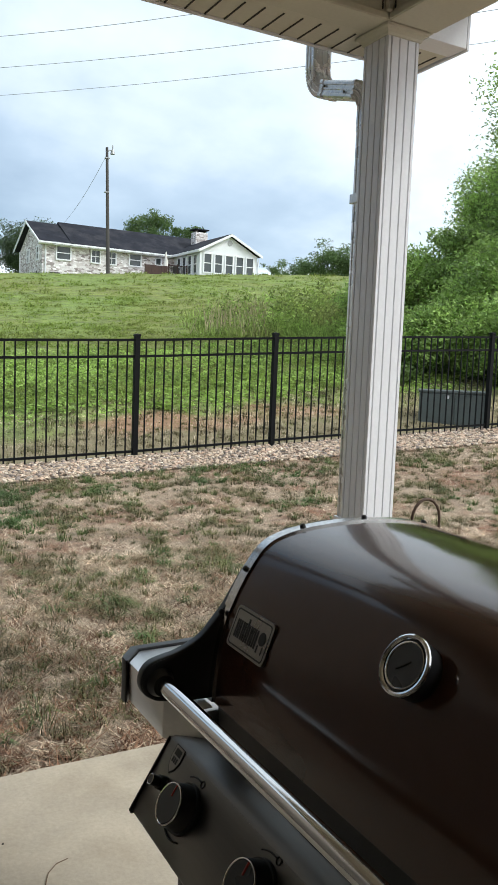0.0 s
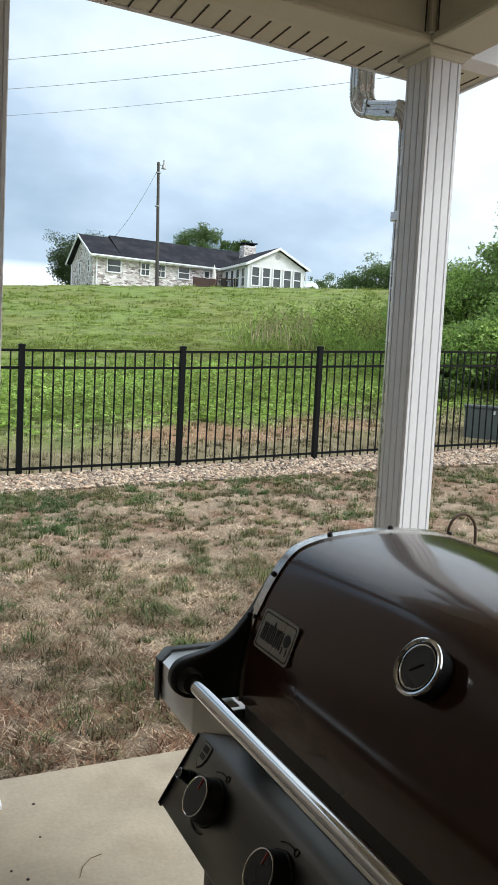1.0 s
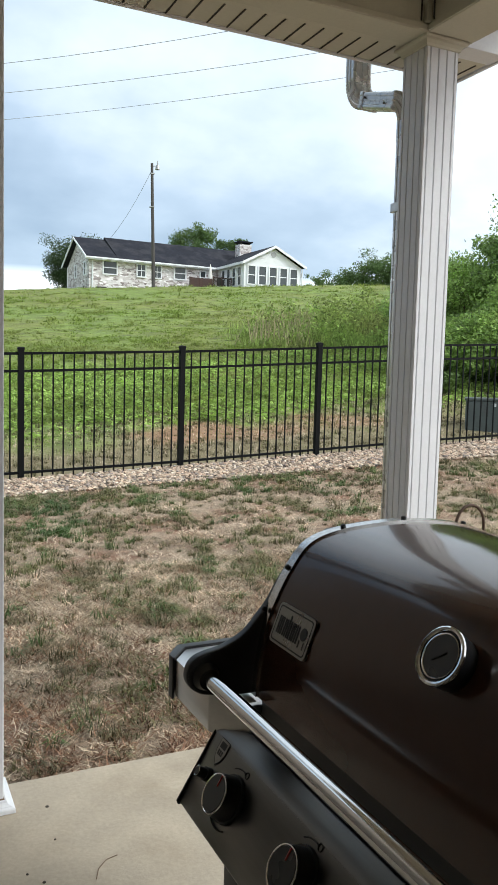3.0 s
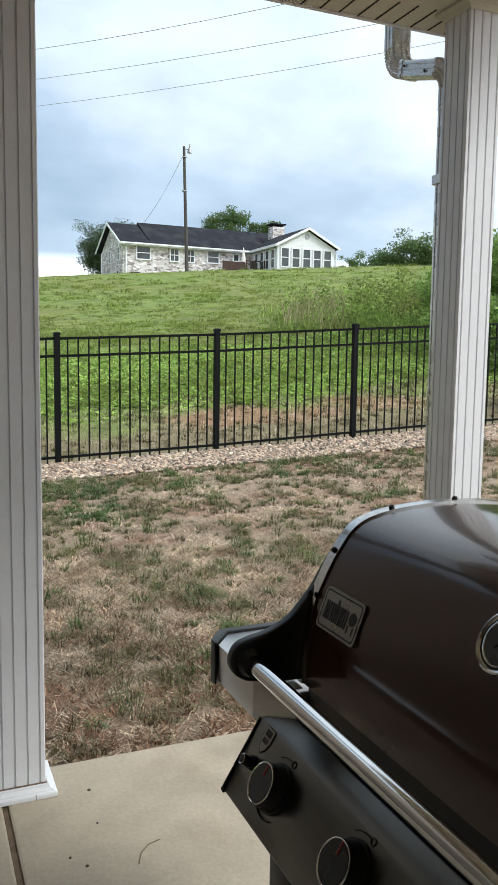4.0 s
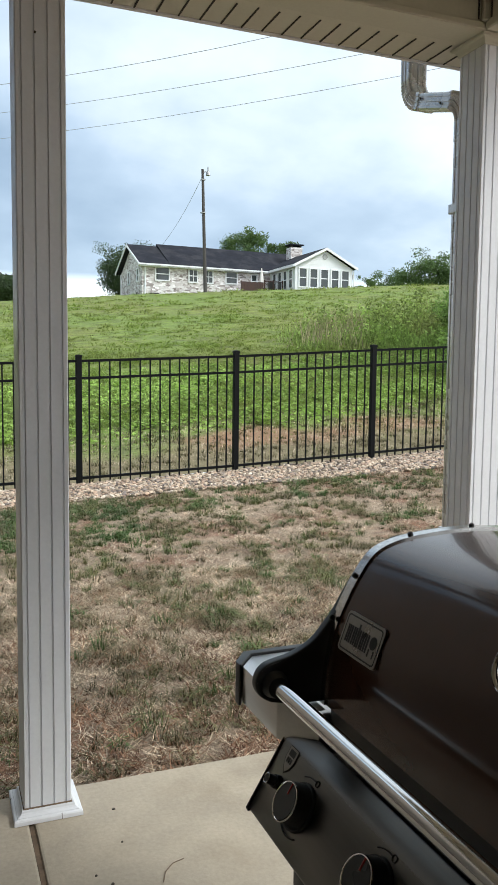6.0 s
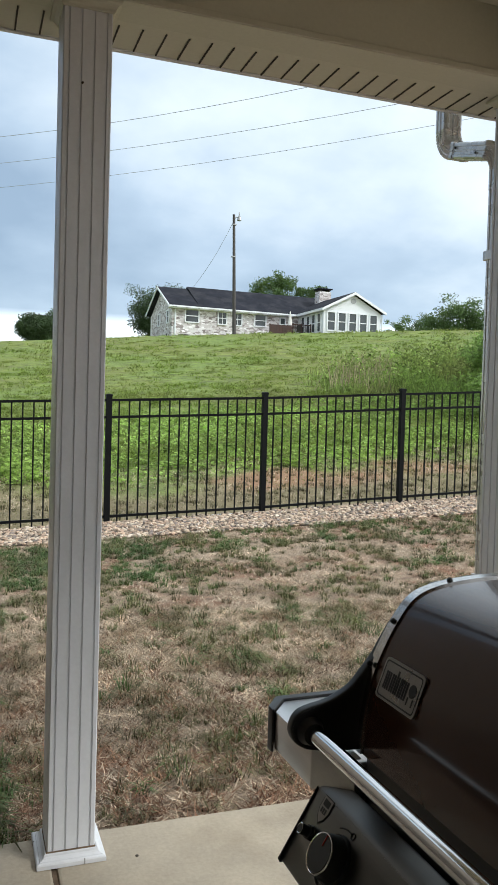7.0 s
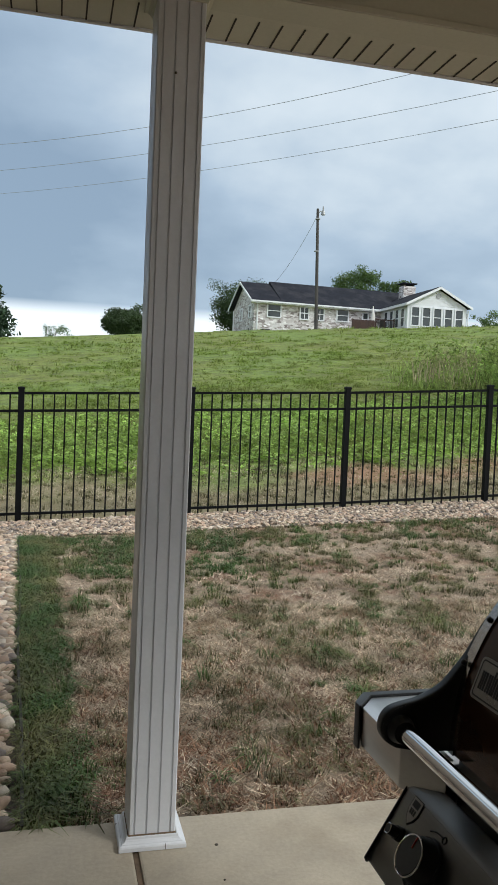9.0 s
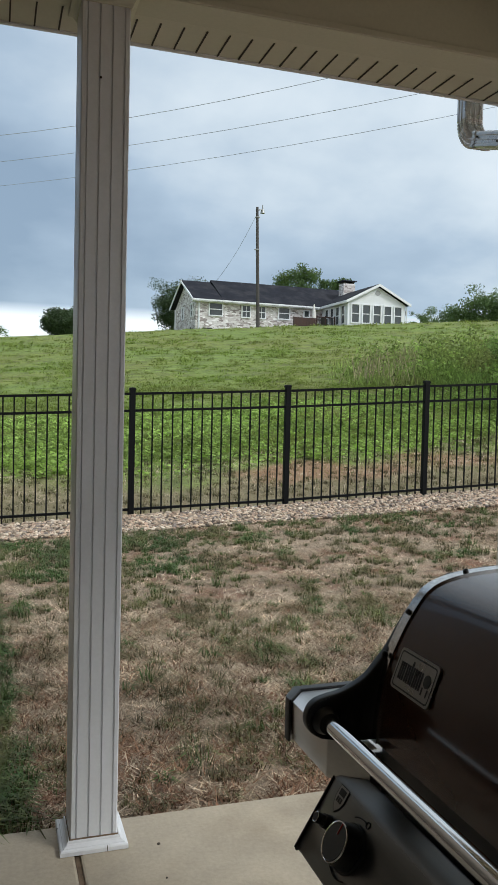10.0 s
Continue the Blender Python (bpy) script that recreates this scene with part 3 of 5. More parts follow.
# downspout
def downspout():
    ob = thing("downspout", "dented aluminium downspout with crimped elbows behind the corner post", "downspout", at=(2.135, 2.976, 0))
    X = 2.135 - 2.135

    def curve(c, r, a0, a1, n=25):
        return [(X, c[0] + r * math.cos(math.radians(a0 + (a1 - a0) * i / (n - 1))) - 2.976, c[1] + r * math.sin(math.radians(a0 + (a1 - a0) * i / (n - 1)))) for i in range(n)]

    def ribbed(a, b):
        """A rounded box outline with two raised ribs on each side."""
        pts = []
        for k in range(4):
            w, hh = (a, b) if k % 2 == 0 else (b, a)
            t = k * math.pi / 2
            run = [(-w * 0.78, -hh), (-w * 0.52, -hh), (-w * 0.44, -hh * 0.93), (-w * 0.12, -hh * 0.93), (-w * 0.05, -hh), (w * 0.05, -hh), (w * 0.12, -hh * 0.93), (w * 0.44, -hh * 0.93), (w * 0.52, -hh), (w * 0.78, -hh), (w * 0.94, -hh * 0.92)]
            pts += [(x * math.cos(t) - y * math.sin(t), x * math.sin(t) + y * math.cos(t)) for x, y in run]
        return pts

    big, small = ribbed(0.044, 0.037), ribbed(0.0405, 0.0335)
    upper = [(X, 3.355 - 2.976, BEAM_Z + 0.175), (X, 3.355 - 2.976, 2.60)] + curve((3.245, 2.590), 0.11, 0, -74)
    end = upper[-1]
    lower = curve((3.065, 2.325), 0.094, 102, 180) + [(X, -0.005, 2.30), (X, -0.005, 2.25)]
    crimp = lambda pts, lo, hi: [0.94 if lo <= i < hi and i % 2 else 1.0 for i in range(len(pts))]
    ob_up = part("upper_elbow", tube(upper + [(X, end[1] - 0.02, end[2] - 0.006)], 0.04, section=big, scales=crimp(upper + [0], 3, 26)), M["aluminium"], ob, "crimped bright aluminium elbow")
    part("outlet", box(X - 0.045, EAVE_Y + 0.130 - 2.976, BEAM_Z + 0.135, X + 0.045, 3.395 - 2.976, BEAM_Z + 0.20, 0.004), M["aluminium"], ob)
    mid_a, mid_b = Vector(end), Vector(lower[0])
    part("bridge", tube([mid_a + (mid_b - mid_a) * -0.05, mid_b + (mid_b - mid_a) * 0.08], 0.04, section=small), M["aluminium"], ob)
    part("lower_elbow", tube(lower, 0.04, section=big, scales=crimp(lower, 2, 24)), M["aluminium"], ob, "crimped bright aluminium elbow")
    part("pipe", tube([(X, 0.0, 2.34), (X, 0.0, 0.12)], 0.04, section=small), M["aluminium"], ob)
    part("kick_out", tube([(X, 0.0, 0.13), (X, 0.02, 0.07), (X, 0.10, 0.03)], 0.04, section=big), M["aluminium"], ob)
    for z in (2.0, 0.75):
        part("strap", box(X - 0.047, -0.030, z - 0.018, X + 0.047, 0.041, z + 0.018, 0.003), M["aluminium"], ob)
    for i in range(2):
        q = mid_a + (mid_b - mid_a) * (0.18 + 0.6 * i)
        part("screw", cyl(q + Vector((-0.040, 0, 0.010 - 0.020 * i)), q + Vector((-0.045, 0, 0.010 - 0.020 * i)), 0.0045, n=8), M["dirt"], ob)
    part("screw", cyl((X - 0.043, -0.01, 2.265), (X - 0.047, -0.01, 2.265), 0.0045, n=8), M["dirt"], ob)
    return ob


downspout()


# bent rod hoop beside the corner post
hoop_pts = [(2.22, 2.70, 0.0), (2.22, 2.70, 0.76)] + [(2.287 - 0.067 * math.cos(math.radians(a)), 2.70, 0.80 + 0.077 * math.sin(math.radians(a))) for a in range(0, 181, 20)] + [(2.354, 2.70, 0.76), (2.354, 2.70, 0.0)]
tagged(part("wire_hoop", tube(hoop_pts, 0.0055, n=8), M["rod"], smooth=True), "rusty bent rod hoop standing beside the corner post", "hoop")

# specks and a scratch on the slab
for i, (x, y, r) in enumerate(((0.733, 2.762, 0.006), (0.62, 2.45, 0.004), (0.655, 2.40, 0.005), (0.80, 2.20, 0.0035), (0.72, 2.58, 0.0035))):
    tagged(part("debris", cyl((x, y, 0.0002), (x, y, 0.003), r, r * 0.7, n=7), M["dirt"]), "dark speck of debris on the concrete", "debris", "specks on the patio")
tagged(part("twig", tube([(0.783, 2.359, 0.0015), (0.80, 2.40, 0.002), (0.83, 2.43, 0.0025), (0.863, 2.44, 0.0015)], 0.0012, n=5), M["joint"]), "thin dark curved twig on the concrete", "twig")

# ---- fence ----
SPACING = 1.85


def fence_xy(k):
    """The foot of fence post k."""
    x = 3.562 + (k - 2) * SPACING * math.cos(FENCE_SLOPE)
    return x, 9.229 + (k - 2) * SPACING * math.sin(FENCE_SLOPE)


FENCE_Z = {-3: -0.24, -2: -0.155, -1: -0.07, 0: 0.016, 1: 0.101, 2: 0.188, 3: 0.301, 4: 0.41, 5: 0.50, 6: 0.59, 7: 0.68}


def fence_post_bm():
    bm = box(-0.032, -0.032, -0.15, 0.032, 0.032, 1.445, 0.003, 1)
    return bm


def fence_panel(k, post_me, cap_me, picket_me):
    x, y = fence_xy(k)
    x2, y2 = fence_xy(k + 1)
    z, z2 = FENCE_Z[k], FENCE_Z[k + 1]
    ob = thing("fence", "black aluminium picket fence panel with a flat top rail", "fence", "fence panels", (x, y, z))
    for nm, me in (("post", post_me), ("post_cap", cap_me)):
        p = new(nm, me)
        p.parent = ob
    d = Vector((x2 - x, y2 - y, z2 - z))
    for h in (1.402, 1.212, 0.098):
        a, b = Vector((0, 0, h)) + d * 0.017, Vector((0, 0, h)) + d * 0.983
        part("rail", tube([a, b], 0.01, rect=(0.0125, 0.0145)), M["black"], ob)
    for i in range(1, 16):
        f = i / 16
        p = new("picket", picket_me)
        p.parent = ob
        p.location = d * f
    return ob


_p = part("post", fence_post_bm(), M["black"])
_c = part("post_cap", square_loft([(0.0, 1.476), (0.030, 1.470), (0.036, 1.462), (0.036, 1.444), (0.0, 1.444)]), M["black"])
_k = part("picket", box(-0.008, -0.008, -0.005, 0.008, 0.008, 1.415, 0.0015, 1), M["black"])
post_me, cap_me, picket_me = _p.data, _c.data, _k.data
for o in (_p, _c, _k):
    bpy.data.objects.remove(o)
for k in range(-3, 7):
    fence_panel(k, post_me, cap_me, picket_me)

# ---- transformer cabinet behind the fence ----
def utility_cabinet():
    ob = thing("utility_cabinet", "dark green metal transformer cabinet behind the fence", "utility cabinet", at=(9.02, 9.78, 0.335))
    part("pad", box(-0.60, -0.36, -0.15, 0.60, 0.40, 0.05, 0.02), M["concrete"], ob, "pale concrete pad")
    part("body", box(-0.52, -0.29, 0.05, 0.52, 0.32, 0.70, 0.012), M["cabinet"], ob)
    part("lid", box(-0.54, -0.31, 0.702, 0.54, 0.34, 0.745, 0.015), M["cabinet"], ob)
    for sx in (-0.255, 0.255):
        part("door", box(sx - 0.245, -0.304, 0.08, sx + 0.245, -0.292, 0.69, 0.004), M["cabinet"], ob)
    part("sticker", box(-0.13, -0.309, 0.62, -0.08, -0.3045, 0.67), M["white"], ob, "small white sticker")
    ob.rotation_euler[2] = radians(-40)
    return ob


utility_cabinet()

# ---- house on the hill ----
HOUSE = Matrix.Translation((14.85, 60.6, 0)) @ pose(0, 0, 0, 0, 0, 1.5)
BASE, EAVE, RIDGE = 6.6, 10.0, 11.95


def house_window(parent, u0, u1, z0, z1, v, axis="u", sign=-1, bars=1, cross=0):
    """A framed sash window in a wall; sign: which way it faces along the other axis."""
    def bx(a0, a1, b0, b1, t0, t1, bev=0.0):
        t0, t1 = v + sign * t0, v + sign * t1
        return box(a0, min(t0, t1), b0, a1, max(t0, t1), b1, bev) if axis == "u" else box(min(t0, t1), a0, b0, max(t0, t1), a1, b1, bev)
    w = part("window", bx(u0, u1, z0, z1, 0.004, 0.03), M["glass"], parent, "dark sash window with white frame")
    f = 0.09
    fr = bx(u0 - f, u0, z0 - f, z1 + f, 0.005, 0.09)
    for q in ((u1, u1 + f, z0 - f, z1 + f), (u0, u1, z1, z1 + f), (u0, u1, z0 - f, z0)):
        join(fr, bx(*q, 0.005, 0.09))
    part("frame", fr, M["white"], w)
    for i in range(bars):
        zc = z0 + (z1 - z0) * (i + 1) / (bars + 1)
        part("sash_bar", bx(u0, u1, zc - 0.03, zc + 0.03, 0.031, 0.06), M["white"], w)
    for i in range(cross):
        uc = u0 + (u1 - u0) * (i + 1) / (cross + 1)
        part("sash_bar", bx(uc - 0.02, uc + 0.02, z0, z1, 0.061, 0.075), M["white"], w)
    return w


def slab(points, thick, bm=None):
    """A roof plane from four corners, with thickness downwards."""
    own = bmesh.new()
    top = [own.verts.new(p) for p in points]
    low = [own.verts.new((p[0], p[1], p[2] - thick)) for p in points]
    own.faces.new(top)
    own.faces.new(low[::-1])
    for i in range(4):
        j = (i + 1) % 4
        own.faces.new((top[i], low[i], low[j], top[j]))
    bmesh.ops.recalc_face_normals(own, faces=own.faces)
    return join(bm, own)


def hill_house():
    ob = thing("house", "long stone ranch house with dark roof and white sunroom", "house", at=(0, 0, 0))
    ob.matrix_world = HOUSE
    U0, U1, V0, V1 = 0.40, 17.2, 0.42, 7.1
    vm = (V0 + V1) / 2
    part("wall", box(U0, V0, BASE, U1, V1, EAVE - 0.12), M["rubble"], ob, "whitewashed rubble stone wall")
    for u, nm in ((U0, "gable_wall"), (U1 - 0.2, "gable_wall")):
        part(nm, prism([(V0, EAVE - 0.12), (V1, EAVE - 0.12), (vm, RIDGE - 0.22)], 0.2, Matrix.Translation((u, 0, 0)) @ Matrix(((0, 0, 1, 0), (1, 0, 0, 0), (0, 1, 0, 0), (0, 0, 0, 1)))), M["rubble"], ob)
    part("end_wall", box(U0 - 0.03, V0, BASE, U0 - 0.004, V1, EAVE - 0.13), M["rubble"], ob, "whitewashed rubble stone end wall")
    vr = 3.75
    roof = part("roof", slab([(2.5, -0.02, EAVE), (17.5, -0.02, EAVE), (17.5, vr, RIDGE + 0.13), (2.5, vr, RIDGE + 0.13)], 0.12), M["shingle"], ob, "dark grey shingle roof")
    part("roof", slab([(2.5, 7.5, EAVE), (2.5, vr, RIDGE + 0.13), (17.5, vr, RIDGE + 0.13), (17.5, 7.5, EAVE)], 0.12), M["shingle"], ob)
    part("roof", slab([(0.0, -0.02, EAVE - 0.02), (2.5, -0.02, EAVE - 0.02), (2.5, vr, RIDGE - 0.05), (0.0, vr, RIDGE - 0.05)], 0.12), M["shingle"], ob)
    part("roof", slab([(0.0, 7.5, EAVE - 0.02), (0.0, vr, RIDGE - 0.05), (2.5, vr, RIDGE - 0.05), (2.5, 7.5, EAVE - 0.02)], 0.12), M["shingle"], ob)
    # white rake boards, eave board and gutter
    for v_low in (-0.06, 7.54):
        part("rake_board", slab([(-0.05, v_low, EAVE - 0.03), (0.02, v_low, EAVE - 0.03), (0.02, vr, RIDGE - 0.06), (-0.05, vr, RIDGE - 0.06)], 0.17), M["white"], ob, "white rake board")
    part("eave_board", box(0.0, -0.10, EAVE - 0.17, 10.84, -0.03, EAVE - 0.05, 0.01), M["white"], ob, "white eave board")
    part("eave_soffit", box(0.0, -0.03, EAVE - 0.24, 10.84, V0, EAVE - 0.18), M["white"], ob)
    part("corner_pipe", cyl((0.62, 0.36, BASE), (0.62, 0.36, EAVE - 0.2), 0.06, n=8), M["white"], ob)
    part("corner_pipe", cyl((0.34, V1 - 0.2, BASE), (0.34, V1 - 0.2, EAVE - 0.2), 0.06, n=8), M["white"], ob)
    for u0, u1, z0, z1, c in ((1.50, 2.52, 8.80, 9.72, 0), (4.22, 4.86, 8.80, 9.70, 1), (5.52, 6.16, 8.80, 9.70, 1), (7.36, 8.26, 8.86, 9.72, 0), (9.6, 10.0, 8.6, 9.6, 0)):
        house_window(ob, u0, u1, z0, z1, V0, "u", -1, 1, c)
    for v0, v1 in ((1.2, 1.75), (4.0, 4.5)):
        house_window(ob, v0, v1, 8.75, 9.65, U0 - 0.03, "v", -1, 1, 0)
    part("vent_grille", box(0.34, 1.7, 7.72, 0.366, 2.0, 7.9), M["slot"], ob)
    for u in (1.0, 6.6):
        part("crawl_vent", box(u, V0 - 0.04, 7.55, u + 0.75, V0, 7.78), M["slot"], ob)
    # chimney
    ch = part("chimney", box(13.4, 1.0, 10.3, 14.5, 1.9, 12.25, 0.02), M["rubble"], ob, "stone chimney with a slab cap")
    part("chimney_cap", box(13.3, 0.9, 12.42, 14.6, 2.0, 12.52, 0.02), M["shingle"], ch)
    for du in (13.5, 14.3):
        part("cap_leg", box(du, 1.05, 12.25, du + 0.1, 1.85, 12.42), M["slot"], ch)
    # sunroom
    A0, A1, F = 11.22, 16.25, -4.4
    am, apex = (A0 + A1) / 2, 11.42
    part("sunroom_wall", box(A0, F, BASE, A1, V0 - 0.004, EAVE - 0.1), M["white"], ob, "white sided sunroom wall")
    sg = part("sunroom_gable", prism([(A0, EAVE - 0.1), (A1, EAVE - 0.1), (am, apex - 0.2)], 0.16, Matrix.Translation((0, F + 0.16, 0)) @ Matrix(((1, 0, 0, 0), (0, 0, -1, 0), (0, 1, 0, 0), (0, 0, 0, 1)))), M["white"], ob)
    for i in range(9):
        z = EAVE + 0.02 + i * 0.14
        half = (apex - 0.2 - z) / (apex - 0.2 - EAVE + 0.1) * (A1 - A0) / 2 - 0.06
        if half > 0.1:
            part("clapboard", box(am - half, F - 0.018, z - 0.07, am + half, F - 0.003, z + 0.062), M["white"], sg)
    part("gable_vent", cyl((am, F - 0.02, 10.72), (am, F - 0.06, 10.72), 0.22, n=8), M["metal_grey"], sg, "octagonal grey gable vent")
    for s_, (e0, e1) in enumerate(((10.92, am), (16.57, am))):
        part("sunroom_roof", slab([(e0, F - 0.3, EAVE), (e1, F - 0.3, apex), (e1, 3.2, apex), (e0, 3.0 if s_ else 0.4, EAVE)], 0.10), M["shingle"], ob)
        part("rake_board", slab([(e0, F - 0.36, EAVE - 0.01), (e1, F - 0.36, apex - 0.01), (e1, F - 0.28, apex - 0.01), (e0, F - 0.28, EAVE - 0.01)], 0.20), M["white"], ob, "white rake board")
    part("eave_board", box(10.86, F - 0.3, EAVE - 0.22, 10.93, 0.4, EAVE - 0.02, 0.01), M["white"], ob)
    part("corner_pipe", cyl((11.16, F - 0.06, BASE), (11.16, F - 0.06, EAVE - 0.2), 0.05, n=8), M["white"], ob)
    part("corner_pipe", cyl((16.32, F - 0.06, BASE), (16.32, F - 0.06, EAVE - 0.2), 0.05, n=8), M["white"], ob)
    for u0 in (11.52, 12.46, 13.40, 14.34, 15.26):
        house_window(ob, u0, u0 + 0.60, 8.36, 9.72, F, "u", -1, 1, 0)
    for v0 in (-3.9, -2.9, -1.9, -0.9):
        house_window(ob, v0, v0 + 0.55, 8.3, 9.65, A0, "v", -1, 1, 0)
    part("wall_lamp", box(16.3, F + 0.5, 9.2, 16.6, F + 0.75, 9.6, 0.04), M["slot"], ob, "dark wall lamp")
    return ob


hill_house()


def deck():
    ob = thing("deck", "dark brown deck with solid panel and black railing beside the sunroom", "deck")
    ob.matrix_world = HOUSE
    part("platform", box(7.4, -2.4, BASE, 11.1, 0.3, 7.95), M["deck"], ob)
    part("side_panel", box(7.5, -2.42, 7.95, 9.4, -2.34, 8.72, 0.01), M["deck"], ob)
    for i in range(7):
        part("board", box(7.5 + i * 0.272, -2.45, 7.96, 7.5 + i * 0.272 + 0.258, -2.425, 8.62 + 0.02 * (i % 3), 0.006), M["deck"], ob)
    for u in (9.45, 10.2, 11.0):
        part("post", box(u, -2.45, 7.95, u + 0.09, -2.36, 8.95, 0.01), M["deck"], ob)
    part("rail", box(9.45, -2.46, 8.80, 11.08, -2.35, 8.87, 0.01), M["deck"], ob)
    part("rail", box(9.45, -2.44, 8.05, 11.08, -2.37, 8.11, 0.01), M["deck"], ob)
    for i in range(14):
        u = 9.6 + i * 0.108
        part("baluster", box(u, -2.42, 8.11, u + 0.03, -2.39, 8.80), M["slot"], ob)
    return ob


deck()
um = thing("patio_umbrella", "closed pale cloth umbrella standing on the deck", "umbrella")
um.matrix_world = HOUSE @ Matrix.Translation((9.9, -0.9, 7.95))
part("pole", cyl((0, 0, 0), (0, 0, 2.0), 0.03, n=8), M["white"], um)
part("canopy", cyl((0, 0, 0.9), (0, 0, 2.1), 0.22, 0.03, n=10), M["umbrella"], um, "folded pale canopy")
part("foot", cyl((0, 0, 0), (0, 0, 0.06), 0.25, n=12), M["slot"], um)


def deck_chair(m):
    ob = thing("deck_chair", "black metal patio chair on the deck", "chair", "chairs on the deck")
    part("seat", box(-0.25, -0.25, 0.40, 0.25, 0.25, 0.44, 0.01), M["slot"], ob)
    part("backrest", box(-0.25, 0.22, 0.44, 0.25, 0.26, 0.95, 0.01), M["slot"], ob)
    for sx in (-0.23, 0.23):
        for sy in (-0.23, 0.23):
            part("leg", box(sx - 0.02, sy - 0.02, 0, sx + 0.02, sy + 0.02, 0.40), M["slot"], ob)
    ob.matrix_world = m
    return ob


ch1 = deck_chair(HOUSE @ Matrix.Translation((9.7, -1.4, 7.95)))
copy_thing(ch1, HOUSE @ Matrix.Translation((10.6, -1.5, 7.95)) @ pose(0, 0, 0, 0, 0, 120))


def far_building():
    ob = thing("building", "dark-roofed building far behind the trees", "house", at=(52.0, 60.0, 6.2))
    part("wall", box(-6, -4, 0, 6, 4, 3.2), M["siding"], ob)
    part("roof", prism([(-4.6, 3.2), (4.6, 3.2), (0, 5.6)], 13, Matrix.Translation((-6.5, 0, 0)) @ Matrix(((0, 0, 1, 0), (1, 0, 0, 0), (0, 1, 0, 0), (0, 0, 0, 1)))), M["shingle"], ob)
    return ob


far_building()


# ---- pole and cables ----
def utility_pole():
    bx_, by_, bz_ = 18.40, 55.0, 7.0
    ob = thing("utility_pole", "weathered wooden utility pole with a lamp at the top", "utility pole", at=(bx_, by_, bz_))
    part("shaft", cyl((0, 0, -0.6), (-0.29, 0, 15.95 - bz_), 0.14, 0.095, n=12), M["pole"], ob)
    lamp = part("lamp_arm", tube([(-0.28, 0, 15.6 - bz_), (-0.1, 0, 15.8 - bz_), (0.12, 0, 15.78 - bz_)], 0.035, n=8), M["metal_grey"], ob)
    part("lamp_head", cyl((0.12, 0, 15.55 - bz_), (0.12, 0, 15.85 - bz_), 0.17, 0.10, n=10), M["metal_grey"], lamp)
    part("photocell", cyl((0.12, 0, 15.85 - bz_), (0.12, 0, 16.15 - bz_), 0.05, n=8), M["metal_grey"], lamp)
    for z in (15.2, 12.9):
        part("bracket", box(-0.40, -0.14, z - bz_, -0.10, 0.14, z - bz_ + 0.06), M["metal_grey"], ob)
    return ob


utility_pole()


def cable(name, label, a, b, r, sag):
    a, b = Vector(a), Vector(b)
    pts = []
    for i in range(25):
        f = i / 24
        p = a.lerp(b, f)
        p.z -= sag * 4 * f * (1 - f)
        pts.append(p)
    tagged(part(name, tube(pts, r, n=5), M["cable"]), label, "cable", "overhead cables")


for a, b in (((-2.6, 36.0), (10.5, 23.7)), ((-2.6, 39.8), (13.9, 23.6)), ((-2.9, 44.2), (15.2, 25.8))):
    a2, b2 = Vector((*a, 13.9)), Vector((*b, 13.9))
    cable("power_line", "thin grey overhead power line", a2 + (a2 - b2) * 0.8, b2 + (b2 - a2) * 0.9, 0.0095, 2.2)
cable("service_drop", "thin cable from the utility pole to the house", (18.12, 55.0, 15.5), HOUSE @ Vector((3.0, 3.75, RIDGE + 0.1)), 0.014, 0.35)

# ---- grill ----
def arc(cx, cz, rx, rz, a0, a1, n):
    return [(cx + rx * math.cos(math.radians(a0 + (a1 - a0) * i / (n - 1))), cz + rz * math.sin(math.radians(a0 + (a1 - a0) * i / (n - 1)))) for i in range(n)]


def smooth_path(keys, n=6):
    """A smooth run (Catmull-Rom) through plan points."""
    out = []
    for i in range(len(keys) - 1):
        p0, p1, p2, p3 = (Vector(keys[max(i - 1, 0)]), Vector(keys[i]), Vector(keys[i + 1]), Vector(keys[min(i + 2, len(keys) - 1)]))
        for j in range(n):
            t = j / n
            out.append(tuple(0.5 * (2 * p1 + (p2 - p0) * t + (2 * p0 - 5 * p1 + 4 * p2 - p3) * t * t + (3 * p1 - p0 - 3 * p2 + p3) * t * t * t)))
    return out + [tuple(keys[-1])]


XZ = Matrix(((1, 0, 0, 0), (0, 0, 1, 0), (0, 1, 0, 0), (0, 0, 0, 1)))   # outline in x, z drawn out along +y
LID_L, LID_R = 1.615, 0.62       # ends of the lid along y
LID_FRONT = [(0.852, 0.795), (0.856, 0.85), (0.869, 0.918), (0.888, 0.965), (0.913, 1.010), (0.946, 1.050), (0.995, 1.069), (1.07, 1.078), (1.16, 1.080), (1.27, 1.068), (1.36, 1.035), (1.42, 0.96), (1.44, 0.86), (1.44, 0.795)]


